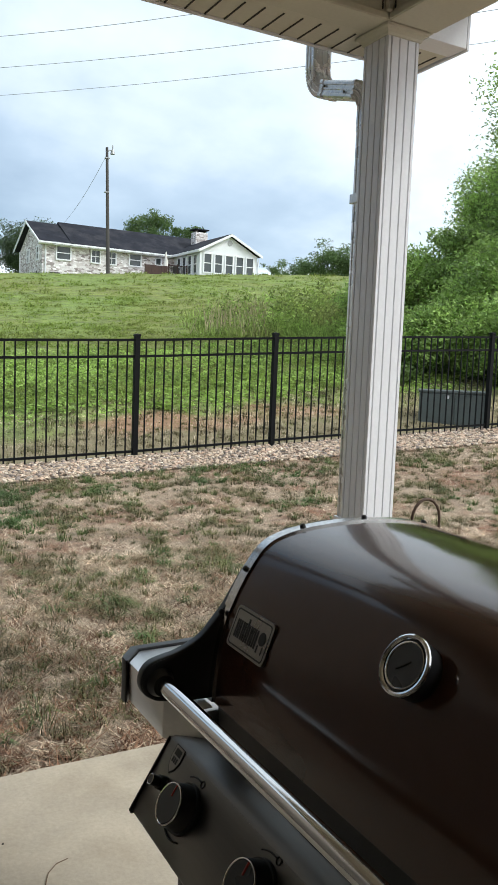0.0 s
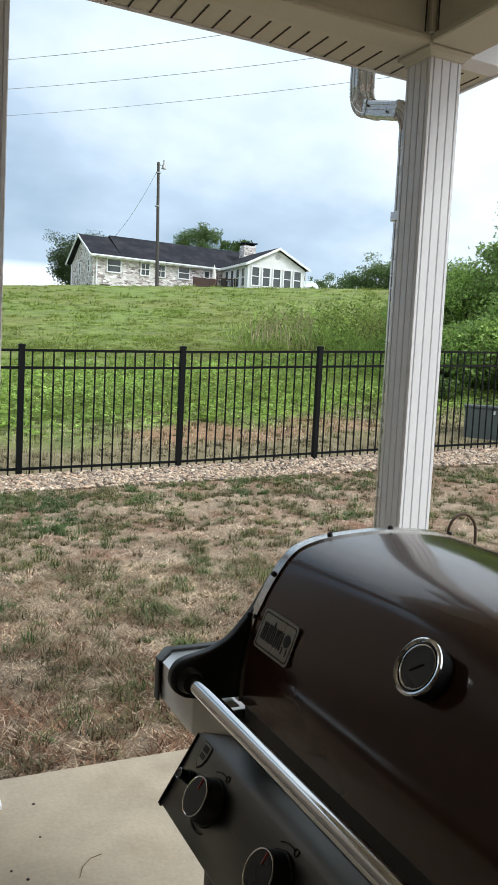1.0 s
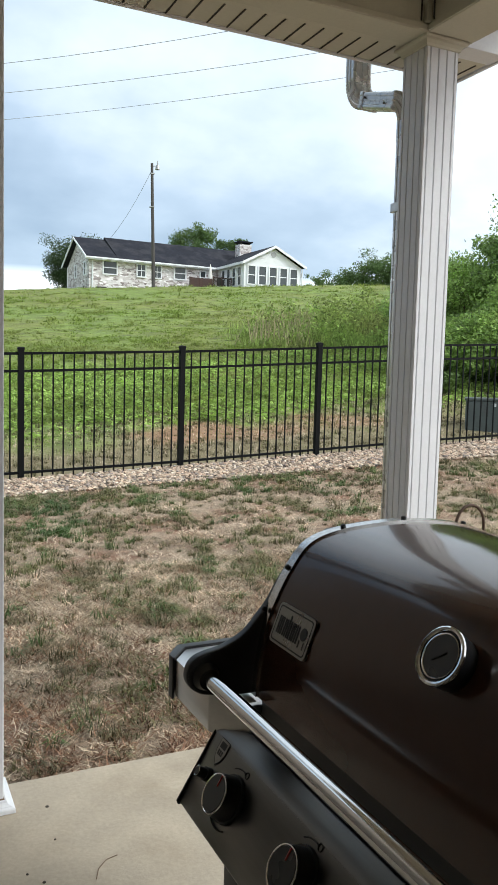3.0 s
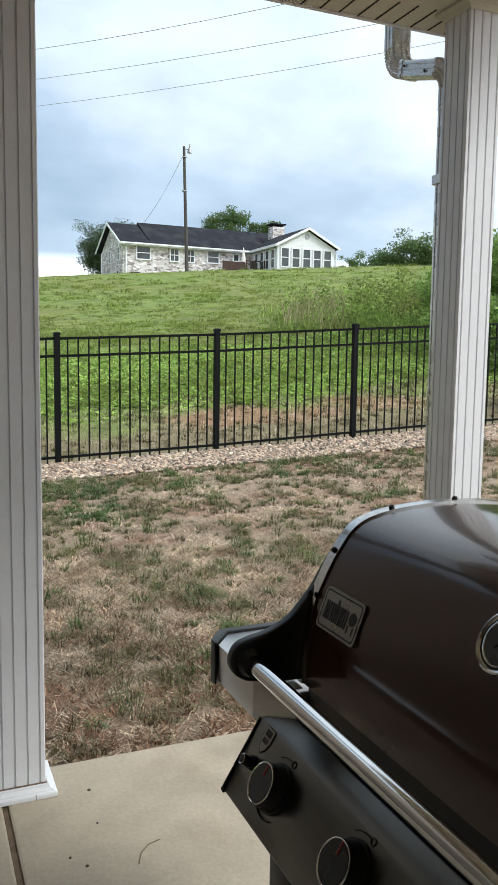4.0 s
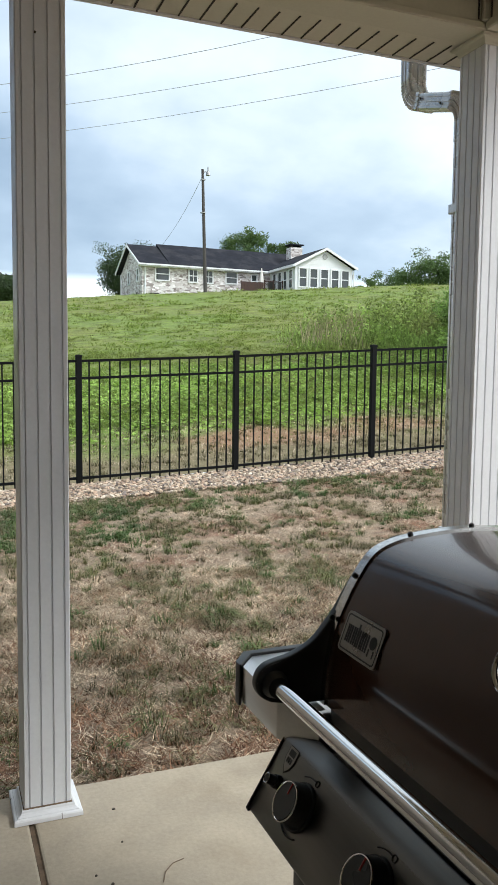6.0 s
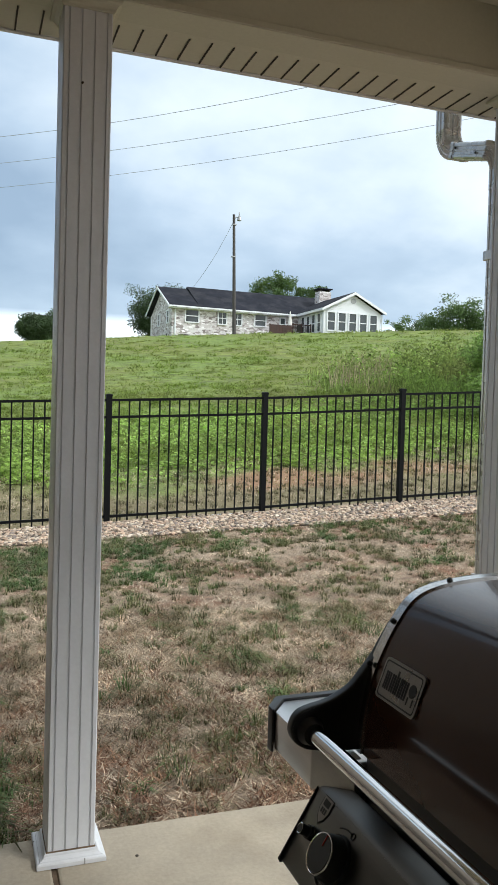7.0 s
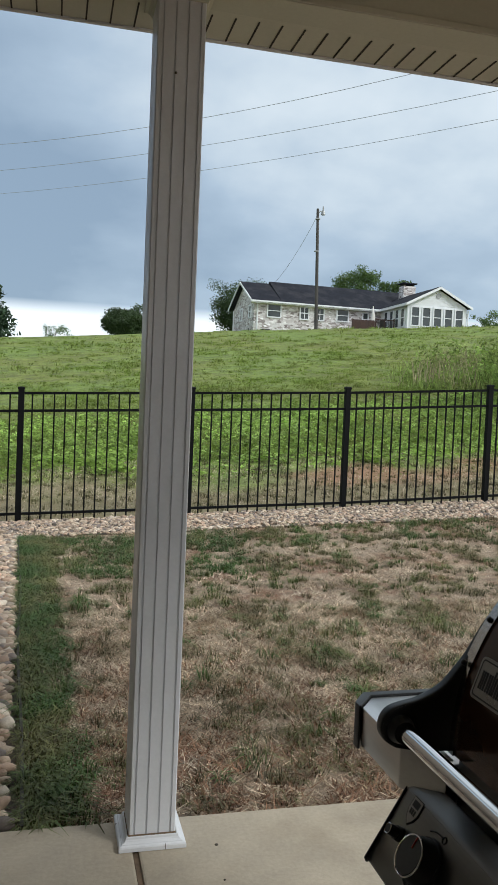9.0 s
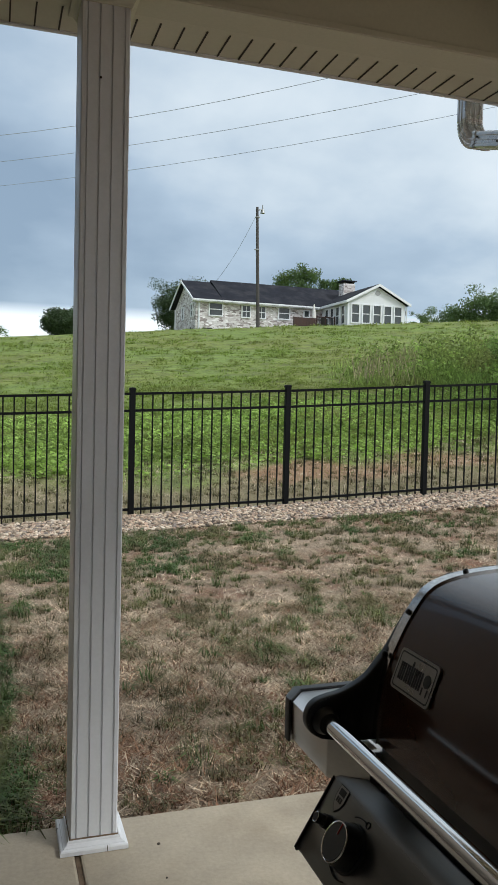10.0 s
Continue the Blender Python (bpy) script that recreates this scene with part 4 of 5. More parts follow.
def shell(profile, y0, y1, thick, n_y=2, bm=None):
    """A bent sheet: a profile in x, z drawn along y, closed by its offset inside."""
    own = bmesh.new()
    c = Vector((1.15, 0.80))
    inner = [tuple(Vector(p) + (c - Vector(p)).normalized() * thick) for p in profile]
    loop = list(profile) + inner[::-1]
    rows = [[own.verts.new((x, y0 + (y1 - y0) * i / (n_y - 1), z)) for x, z in loop] for i in range(n_y)]
    m = len(loop)
    for a, b in zip(rows, rows[1:]):
        for j in range(m):
            own.faces.new((a[j], a[(j + 1) % m], b[(j + 1) % m], b[j]))
    k = len(profile)
    for r in (rows[0], rows[-1]):
        for j in range(k - 1):
            own.faces.new((r[j], r[j + 1], r[m - 2 - j], r[m - 1 - j]))
    bmesh.ops.recalc_face_normals(own, faces=own.faces)
    return join(bm, own)


def autosmooth(ob, deg=35):
    for p in ob.data.polygons:
        p.use_smooth = True
    ob.data.set_sharp_from_angle(angle=radians(deg))
    return ob


def on_lid(z):
    """x on the lid's front at a height, and the slope angle there."""
    pts = LID_FRONT[:7]
    zs, xs_ = [p[1] for p in pts], [p[0] for p in pts]
    x0, x1 = np.interp((z - 0.02, z + 0.02), zs, xs_)
    return float(np.interp(z, zs, xs_)), math.degrees(math.atan2(x1 - x0, 0.04))


def grill():
    g = thing("gas_grill", "brown enamel gas grill with chrome handle on the patio", "grill", at=(1.15, 1.1, 0))
    O = Matrix.Translation((-1.15, -1.1, 0))

    def gp(name, bm, material, parent=None, label="", deg=35):
        bm.transform(O)
        ob = part(name, bm, material, parent or g, label)
        return autosmooth(ob, deg)

    prof = smooth_path(LID_FRONT, 6)
    lid = gp("lid", shell(prof, LID_R, 1.592, 0.004), M["enamel"], None, "glossy dark brown enamel lid")
    # end rim strips with bolts, and cast end caps
    c = Vector((1.15, 0.80))
    out = [tuple(Vector(p) - (c - Vector(p)).normalized() * 0.0035) for p in prof]
    gp("rim_strip", shell(out, 1.578, 1.6005, 0.006), M["strip"], lid, "polished steel rim strip")
    gp("rim_strip", shell(out, LID_R - 0.02, LID_R + 0.025, 0.006), M["strip"], lid, "polished steel rim strip")
    for x_, z_ in ((0.868, 0.943), (0.911, 1.011), (1.02, 1.0755), (1.15, 1.083), (1.29, 1.066)):
        d = (Vector((x_, z_)) - c).normalized()
        b = cyl((x_ + d.x * -0.002, 1.589, z_ + d.y * -0.002), (x_ + d.x * 0.005, 1.589, z_ + d.y * 0.005), 0.0052, 0.0048, n=10)
        cyl((x_ + d.x * 0.005, 1.589, z_ + d.y * 0.005), (x_ + d.x * 0.0065, 1.589, z_ + d.y * 0.0065), 0.0048, 0.0025, n=10, bm=b)
        gp("bolt", b, M["cast"], lid, "dark round bolt head")
    cap_front = [(0.757, 0.806), (0.738, 0.818), (0.7285, 0.836), (0.732, 0.856), (0.744, 0.870), (0.765, 0.877), (0.790, 0.882), (0.815, 0.892), (0.838, 0.906), (0.858, 0.928), (0.878, 0.952), (0.900, 0.988), (0.925, 1.022), (0.957, 1.050)]
    cap_back = [p for p in LID_FRONT if p[0] > 0.99]
    cap_outline = smooth_path(cap_front, 4) + [(x_, z_ + 0.0025) for x_, z_ in cap_back] + [(0.86, 0.795), (0.80, 0.797)]
    for y0 in (LID_L - 0.0165, LID_R - 0.018):
        cap = gp("end_cap", prism(cap_outline, 0.022, Matrix.Translation((0, y0 - 0.007 if y0 > 1 else y0, 0)) @ XZ, 0.006, 3), M["cast"], lid, "black cast end cap")
        ylo, yhi = (y0 - 0.012, y0 + 0.004) if y0 > 1 else (y0 + 0.012, y0 + 0.028)
        gp("handle_boss", cyl((0.762, ylo - 0.012 if y0 > 1 else yhi + 0.012, 0.838), (0.762, y0 + 0.002, 0.838), 0.0175, 0.027, n=28), M["cast"], cap)
    # handle
    h = gp("handle", cyl((0.764, LID_R + 0.0, 0.838), (0.764, 1.590, 0.838), 0.0135, n=32), M["chrome"], lid, "polished chrome tube handle")
    # badge: a plate with a raised border and plain dark marks
    zc = 0.932
    xb, tilt = on_lid(zc)
    B = O @ Matrix.Translation((xb + 0.0005, 1.497, zc)) @ pose(0, 0, 0, 0, tilt, 0) @ Matrix(((0, 0, -1, 0), (-1, 0, 0, 0), (0, 1, 0, 0), (0, 0, 0, 1)))

    def bp(name, bm, material, parent, label=""):
        bm.transform(B)
        return autosmooth(part(name, bm, material, parent, label))

    def rrect(w, hh, r, n=5):
        pts = []
        for sx, sy, a in ((1, 1, 0), (-1, 1, 90), (-1, -1, 180), (1, -1, 270)):
            pts += [(sx * (w - r) + r * math.cos(math.radians(a + 90 * i / (n - 1))), sy * (hh - r) + r * math.sin(math.radians(a + 90 * i / (n - 1)))) for i in range(n)]
        return pts

    badge = bp("badge", prism(rrect(0.0585, 0.0335, 0.008), 0.005), M["pewter"], lid, "grey metal badge with dark marks")
    ring = bmesh.new()
    o_, i_ = rrect(0.0545, 0.0297, 0.006), rrect(0.0520, 0.0272, 0.005)
    vo, vi = [ring.verts.new((*p, 0.0053)) for p in o_], [ring.verts.new((*p, 0.0053)) for p in i_]
    for j in range(len(vo)):
        ring.faces.new((vo[j], vo[(j + 1) % len(vo)], vi[(j + 1) % len(vi)], vi[j]))
    bp("border", ring, M["ink"], badge)
    for px in (-0.043, -0.037, -0.031, -0.0235, -0.0175, -0.011, -0.005, 0.002, 0.008, 0.0145, 0.021):
        bp("mark", box(px - 0.0021, -0.016, 0.0051, px + 0.0021, 0.013 if px != -0.011 else 0.021, 0.0056), M["ink"], badge)
    dome = prism([(0.037 + 0.0095 * math.cos(a * math.pi / 8), 0.004 + 0.0105 * math.sin(a * math.pi / 8)) for a in range(16)], 0.0006, Matrix.Translation((0, 0, 0.0051)))
    box(0.0285, -0.019, 0.0051, 0.0315, -0.007, 0.0056, bm=dome)
    box(0.0425, -0.019, 0.0051, 0.0455, -0.007, 0.0056, bm=dome)
    bp("mark", dome, M["ink"], badge)
    # thermometer
    zt = 0.996
    xt, tt = on_lid(zt)
    N = Vector((-math.cos(radians(tt)), 0, math.sin(radians(tt))))
    base = Vector((xt, 1.146, zt))
    th = gp("thermometer", cyl(base - N * 0.004, base + N * 0.026, 0.034, 0.0375, n=40), M["cast"], lid, "round chrome-rimmed lid thermometer")
    up = Vector((math.sin(radians(tt)), 0, math.cos(radians(tt))))
    ring_pts = [base + N * 0.027 + (Vector((0, 1, 0)) * math.cos(a) + up * math.sin(a)) * 0.0352 for a in (2 * math.pi * i / 40 for i in range(41))]
    gp("bezel", tube(ring_pts, 0.0033, n=8), M["chrome"], th, "bright chrome bezel")
    ring2 = [base + N * 0.0268 + (Vector((0, 1, 0)) * math.cos(a) + up * math.sin(a)) * 0.0285 for a in (2 * math.pi * i / 40 for i in range(41))]
    gp("inner_ring", tube(ring2, 0.0014, n=6), M["chrome"], th)
    gp("dial", cyl(base + N * 0.0262, base + N * 0.0268, 0.0275, n=32), M["face"], th, "dark dial face")
    nd = (Vector((0, 1, 0)) * 0.75 - up * 0.65).normalized()
    gp("needle", tube([base + N * 0.0276 + nd * 0.013, base + N * 0.0276 - nd * 0.010], 0.0011, n=5), M["ink"], th)
    # cook box below the lid
    gp("cook_box", box(0.862, LID_R + 0.02, 0.55, 1.42, 1.585, 0.794, 0.01), M["cast"])
    for y0 in (1.572, 0.72):
        # white paint puts the glint of sky on steel into the tab's colour
        gp("drip_tab", box(0.818, y0, 0.788, 0.848, y0 + 0.046, 0.7905, 0.001), M["white"], None, "small steel tab coloured white for its glint")
    # control panel
    pan = [(0.747, 0.586), (0.743, 0.592), (0.811, 0.7045), (0.818, 0.7125), (0.842, 0.724), (0.852, 0.724), (0.852, 0.60), (0.76, 0.582)]
    panel = gp("control_panel", prism(pan, 1.657 - 0.58, Matrix.Translation((0, 0.58, 0)) @ XZ, 0.0015, 1), M["panel"], None, "brushed steel control panel")
    gp("panel_strip", prism([(0.8115, 0.7075), (0.8175, 0.7145), (0.845, 0.7275), (0.845, 0.7245), (0.819, 0.7125), (0.8125, 0.706)], 1.655 - 0.58, Matrix.Translation((0, 0.58, 0)) @ XZ), M["panel"], panel, "folded steel edge")
    gp("panel_edge", prism([(0.7425, 0.584), (0.739, 0.592), (0.808, 0.706), (0.8165, 0.716), (0.845, 0.729), (0.852, 0.729), (0.852, 0.586)], 0.003, Matrix.Translation((0, 1.657, 0)) @ XZ, 0.001, 1), M["plastic"], panel)
    slope = Vector((0.811 - 0.743, 0, 0.7045 - 0.592)).normalized()
    N = Vector((-slope.z, 0, slope.x))

    def at_panel(y, s):
        return Vector((0.743, y, 0.592)) + slope * s

    for yk, sk in ((1.524, 0.0725), (1.299, 0.081)):
        p = at_panel(yk, sk)
        kn = gp("knob", cyl(p + N * 0.0005, p + N * 0.006, 0.040, 0.039, n=36), M["plastic"], panel, "large black control knob with a chrome ring")
        gp("grip", cyl(p + N * 0.006, p + N * 0.032, 0.0365, 0.0325, n=36), M["plastic"], kn)
        rp = [p + N * 0.032 + (Vector((0, 1, 0)) * math.cos(a) + slope * math.sin(a)) * 0.031 for a in (2 * math.pi * i / 36 for i in range(37))]
        gp("ring", tube(rp, 0.0016, n=6), M["chrome"], kn)
        gp("pointer", tube([p + N * 0.0330 + slope * 0.012, p + N * 0.0330 + slope * 0.030], 0.0022, n=5), M["red"], kn)
        gp("knob_face", cyl(p + N * 0.0318, p + N * 0.0334, 0.0295, 0.0285, n=36), M["face"], kn, "smooth dark knob face")
        for a0, a1 in ((80, 122), (215, 300)):
            ap = [p + N * 0.0008 + (Vector((0, -1, 0)) * math.cos(a) + slope * math.sin(a)) * 0.049 for a in (math.radians(a0 + (a1 - a0) * i / 12) for i in range(13))]
            gp("scale_mark", tube(ap, 0.0012, n=5), M["ink"], panel)
        q = p + Vector((0, -0.013, 0)) + slope * 0.048
        gp("scale_ring", tube([q + N * 0.0008 + (Vector((0, 1, 0)) * math.cos(a) + slope * math.sin(a)) * 0.005 for a in (2 * math.pi * i / 12 for i in range(13))], 0.001, n=5), M["ink"], panel)
    p = at_panel(1.611, 0.0715)
    ig = gp("igniter", cyl(p, p + N * 0.010, 0.0125, 0.0115, n=20), M["plastic"], panel, "small black igniter button")
    gp("button", cyl(p + N * 0.010, p + N * 0.026, 0.0092, 0.0088, n=20), M["plastic"], ig)
    gp("button_ring", tube([p + N * 0.026 + (Vector((0, 1, 0)) * math.cos(a) + slope * math.sin(a)) * 0.0080 for a in (2 * math.pi * i / 20 for i in range(21))], 0.0009, n=5), M["chrome"], ig)
    # shield-shaped sticker with plain marks
    S = Matrix.Translation(at_panel(1.610, 0.1145) + N * 0.0006) @ Matrix(((0, slope.x, N.x, 0), (-1, 0, 0, 0), (0, slope.z, N.z, 0), (0, 0, 0, 1)))
    st = gp("sticker", prism([(-0.016, 0.022), (0.016, 0.022), (0.017, 0.0), (0.011, -0.014), (0.0, -0.024), (-0.011, -0.014), (-0.017, 0.0)], 0.0008, S), M["ink"], panel, "dark shield sticker with pale marks")
    gp("sticker_field", prism([(-0.0145, 0.0205), (0.0145, 0.0205), (0.0152, 0.0), (0.0098, -0.0128), (0.0, -0.0215), (-0.0098, -0.0128), (-0.0152, 0.0)], 0.0004, S @ Matrix.Translation((0, 0, 0.0008))), M["pewter"], st)
    return g, panel, st, S, O, gp


g, panel, st, S, O, gp = grill()
# the sticker's marks, laid on its face
bm_ = box(-0.010, 0.006, 0.0012, 0.010, 0.017, 0.0016)
bm_.transform(S)
gp("sticker_mark", bm_, M["ink"], st)
for i in range(3):
    bm_ = box(-0.009 + i * 0.0065, -0.006, 0.0012, -0.0045 + i * 0.0065, 0.003, 0.0016)
    bm_.transform(S)
    gp("sticker_mark", bm_, M["ink"], st)

# side shelf
shelf_top = [(0.846, 1.590), (0.803, 1.674), (0.803, 1.846), (0.842, 1.895), (1.36, 1.905), (1.36, 1.590)]
sh = gp("side_shelf", prism([(x_, y_) for x_, y_ in shelf_top], 0.074, Matrix.Translation((0, 0, 0.700)), 0.003, 2), M["steel"], None, "brushed steel side shelf with a black end")
end_cap = [(0.8015, 1.8475), (0.841, 1.8975), (1.36, 1.9075), (1.36, 1.926), (0.832, 1.918), (0.797, 1.870), (0.797, 1.8475)]
gp("shelf_end", prism(end_cap, 0.086, Matrix.Translation((0, 0, 0.692)), 0.003, 2), M["plastic"], sh, "black plastic end moulding")
gp("shelf_bracket", box(0.88, 1.59, 0.66, 1.30, 1.70, 0.698, 0.004), M["cast"], sh)
# cart frame
for x0, y0 in ((0.845, 1.600), (1.36, 1.600), (0.845, 0.66), (1.36, 0.66)):
    lg = gp("leg", box(x0, y0, 0.0, x0 + 0.055, y0 + 0.085, 0.60, 0.006), M["cast"], None, "dark painted steel leg")
gp("cross_bar", box(0.86, 0.745, 0.14, 0.90, 1.60, 0.18, 0.004), M["cast"])
gp("cross_bar", box(1.365, 0.745, 0.14, 1.405, 1.60, 0.18, 0.004), M["cast"])
gp("bottom_shelf", box(0.90, 0.745, 0.15, 1.365, 1.60, 0.165, 0.003), M["cast"])

# ---- grass, weeds and stones ----
rng = np.random.default_rng(7)


def tri_mesh(name, verts, material, label, category, kind="stuff", parent=None):
    """A cloud of loose triangles, as an array (n, 3, 3)."""
    n = len(verts)
    me = bpy.data.meshes.new(name)
    me.vertices.add(n * 3)
    me.vertices.foreach_set("co", np.ascontiguousarray(verts, dtype=np.float32).ravel())
    me.loops.add(n * 3)
    me.loops.foreach_set("vertex_index", np.arange(n * 3, dtype=np.int32))
    me.polygons.add(n)
    me.polygons.foreach_set("loop_start", np.arange(0, n * 3, 3, dtype=np.int32))
    me.update(calc_edges=True)
    me.materials.append(material)
    ob = new(name, me)
    ob.parent = parent
    return tagged(ob, label, category, kind=kind) if category else ob


def blades(xy, zs, height, width, lean):
    """Grass blades: thin triangles that stand on the ground and lean."""
    n = len(xy)
    a = rng.uniform(0, 2 * np.pi, n)
    b = rng.uniform(0, 2 * np.pi, n)
    h = height * rng.uniform(0.55, 1.3, n)
    w = width * rng.uniform(0.6, 1.3, n) / 2
    ln = lean * rng.uniform(0.2, 1.3, n) * h
    root = np.c_[xy, zs - 0.004]
    side = np.c_[np.cos(a) * w, np.sin(a) * w, np.zeros(n)]
    tip = root + np.c_[np.cos(b) * ln, np.sin(b) * ln, h * np.sqrt(np.clip(1 - (lean * 0.5) ** 2, 0.15, 1))]
    return np.stack([root - side, root + side, tip], 1)


def zs_of(xy):
    return np.array([ground_z(x, y) for x, y in xy])


def scatter(n, x0, x1, y0, y1):
    return np.c_[rng.uniform(x0, x1, n), rng.uniform(y0, y1, n)]


def keep(xy, s, seed, lo, hi):
    """Thins points by a noise pattern: all stay above hi, none below lo."""
    v = np.array([noise.fractal(Vector((x * s, y * s, seed)), 1.0, 2.0, 4) for x, y in xy])
    return xy[rng.uniform(lo, hi, len(v)) < v]


def edging_x(y):
    """The line of the black lawn edging."""
    return 0.145 - 0.215 * (y - 2.95) / 5.1


# the lawn narrows towards the fence between the edging and the stone strip
def on_lawn(xy):
    return xy[(xy[:, 0] > np.array([edging_x(y) for y in xy[:, 1]]) + 0.015) & (xy[:, 1] < 8.27 + 0.05 * np.sin(xy[:, 0] * 3.0)) & (xy[:, 1] > PATIO_EDGE + 0.015)]


def rosettes(centres, count, radius, length, width, spread):
    """Tufts: blades that rise from each centre and bend outwards, two triangles each."""
    n = len(centres)
    k = np.repeat(np.arange(n), count)
    a = rng.uniform(0, 2 * np.pi, len(k))
    size = rng.uniform(0.5, 1.45, n)[k]
    rr = radius * np.sqrt(rng.uniform(0, 1, len(k))) * size
    xy = centres[k] + np.c_[np.cos(a), np.sin(a)] * rr[:, None]
    a2 = a + rng.normal(0, 0.7, len(k))
    ln = length * size * rng.uniform(0.5, 1.25, len(k))
    out = spread * rng.uniform(0.25, 1.2, len(k))
    w = width * rng.uniform(0.6, 1.3, len(k)) / 2
    root = np.c_[xy, np.repeat(zs_of(centres), count) - 0.004]
    d = np.c_[np.cos(a2), np.sin(a2), np.zeros(len(k))]
    sd = np.c_[-np.sin(a2), np.cos(a2), np.zeros(len(k))] * w[:, None]
    up = np.array((0, 0, 1.0))
    mid = root + d * (ln * 0.35 * out)[:, None] + up * (ln * 0.62)[:, None]
    tip = root + d * (ln * out)[:, None] + up * (ln * np.clip(0.95 - 0.45 * out, 0.2, 1.0))[:, None]
    return np.concatenate([np.stack([root - sd, root + sd, mid + sd * 0.8], 1), np.stack([mid - sd * 0.8, mid + sd * 0.8, tip], 1)])


dry = on_lawn(keep(scatter(230000, -0.2, 10.5, 2.95, 8.35), 5.5, 3.0, -0.9, 0.3))
near_dry = on_lawn(keep(scatter(150000, -0.1, 5.0, 2.95, 5.5), 6.5, 3.0, -0.9, 0.3))
near_dry = near_dry[rng.uniform(0, 1, len(near_dry)) < np.clip((near_dry[:, 1] - 2.5) / 1.9, 0.25, 1)]
tri_mesh("dry_grass", np.concatenate([blades(dry, zs_of(dry), 0.036, 0.0085, 1.7), blades(near_dry, zs_of(near_dry), 0.042, 0.0075, 1.6)]), M["straw"], "thin dry straw-coloured grass over the lawn", "grass")

thatch = on_lawn(keep(scatter(190000, -0.1, 6.5, 2.95, 7.2), 5.5, 31.0, -0.35, 0.35))
thatch = thatch[rng.uniform(0, 1, len(thatch)) < np.clip((5.6 - thatch[:, 1]) / 2.2, 0, 1)]
tri_mesh("brown_grass", blades(thatch, zs_of(thatch), 0.046, 0.0078, 1.4), M["thatch"], "matted brown dead grass over red soil near the patio", "grass")

# withered tufts everywhere, green ones in loose groups, a green band along the edging
mound = on_lawn(np.concatenate([scatter(2000, -0.1, 9.5, 2.98, 8.25), keep(scatter(5600, -0.1, 8.0, 2.98, 8.2), 2.2, 21.0, 0.0, 0.5)]))
mq = rosettes(mound, 22, 0.030, 0.062, 0.0070, 1.25)
back = scatter(1500, -2.0, 12.0, 9.4, 12.6)
tri_mesh("withered_grass", np.concatenate([mq, rosettes(back, 20, 0.06, 0.075, 0.009, 0.8)]), M["withered"], "withered brown-green grass tufts on the dry lawn", "grass")
tufts = on_lawn(np.concatenate([scatter(330, -0.1, 10.0, 2.98, 8.25), keep(scatter(1900, -0.1, 7.5, 2.98, 8.25), 1.5, 9.0, 0.12, 0.5)]))
tufts = tufts[(tufts[:, 1] > 3.2) | (tufts[:, 0] < 0.3)]
edge = scatter(750, 0, 1, 2.98, 8.25)
edge[:, 0] = [edging_x(y) + 0.03 + 0.20 * u ** 1.9 for u, y in edge]
far_strip = np.concatenate([scatter(300, 0.0, 1.9, 6.4, 8.15), scatter(260, 0.0, 6.0, 7.4, 8.2)])
green = np.concatenate([rosettes(tufts, 30, 0.036, 0.080, 0.0085, 1.2), rosettes(np.concatenate([edge, far_strip]), 34, 0.035, 0.065, 0.0078, 1.1)])
tri_mesh("green_grass", green, M["lawn"], "scattered tufts of green grass on the dry lawn", "grass")

# field: grass up the slope, clover in a bright band
fld = []
for n, y0, y1, h, w in ((60000, 9.5, 14.0, 0.055, 0.018), (60000, 14.0, 26.0, 0.05, 0.04), (7000, 26.0, 58.0, 0.04, 0.12)):
    q = scatter(n, -0.12 * y1 - 1.0, 1.08 * y1, y0, y1)
    q = q[(q[:, 0] > -0.12 * q[:, 1] - 1.0) & (q[:, 0] < 1.08 * q[:, 1])]
    q = keep(q, 0.35, 5.0, -0.7, 0.5)
    if y0 < 10:
        q = q[rng.uniform(0, 1, len(q)) < 0.25 + 0.75 * np.clip((q[:, 1] - 10.5) / 2.5, 0, 1)]
    fld.append(blades(q, zs_of(q), h, w, 2.4))
tri_mesh("field_grass", np.concatenate(fld), M["turf"], "green grass growing over the sloping field", "grass")
# coarser clumps up the slope, closer set where the ground is near
cu = rng.uniform(0, 1, 15000)
cy = 1.0 / (1.0 / 12.5 + cu * (1.0 / 57.0 - 1.0 / 12.5))
clump = np.c_[cy * rng.uniform(-0.13, 1.05, len(cy)), cy]
clump = keep(clump, 0.45, 8.0, -0.6, 0.4)
tall = [rosettes(clump[(clump[:, 1] >= lo) & (clump[:, 1] < hi)], m, r, h, w, 1.7) for lo, hi, m, r, h, w in ((12, 20, 16, 0.10, 0.10, 0.016), (20, 32, 14, 0.16, 0.13, 0.030), (32, 44, 12, 0.24, 0.16, 0.05), (44, 58, 12, 0.34, 0.19, 0.08))]
tri_mesh("field_clumps", np.concatenate(tall), M["clump"], "darker green clumps of grass up the sloping field", "grass")
dryf = keep(scatter(46000, -2.0, 14.0, 9.45, 13.0), 1.6, 2.0, -0.7, 0.4)
tri_mesh("field_straw", blades(dryf, zs_of(dryf), 0.05, 0.009, 1.3), M["straw"], "dry straw-coloured grass behind the fence", "grass")


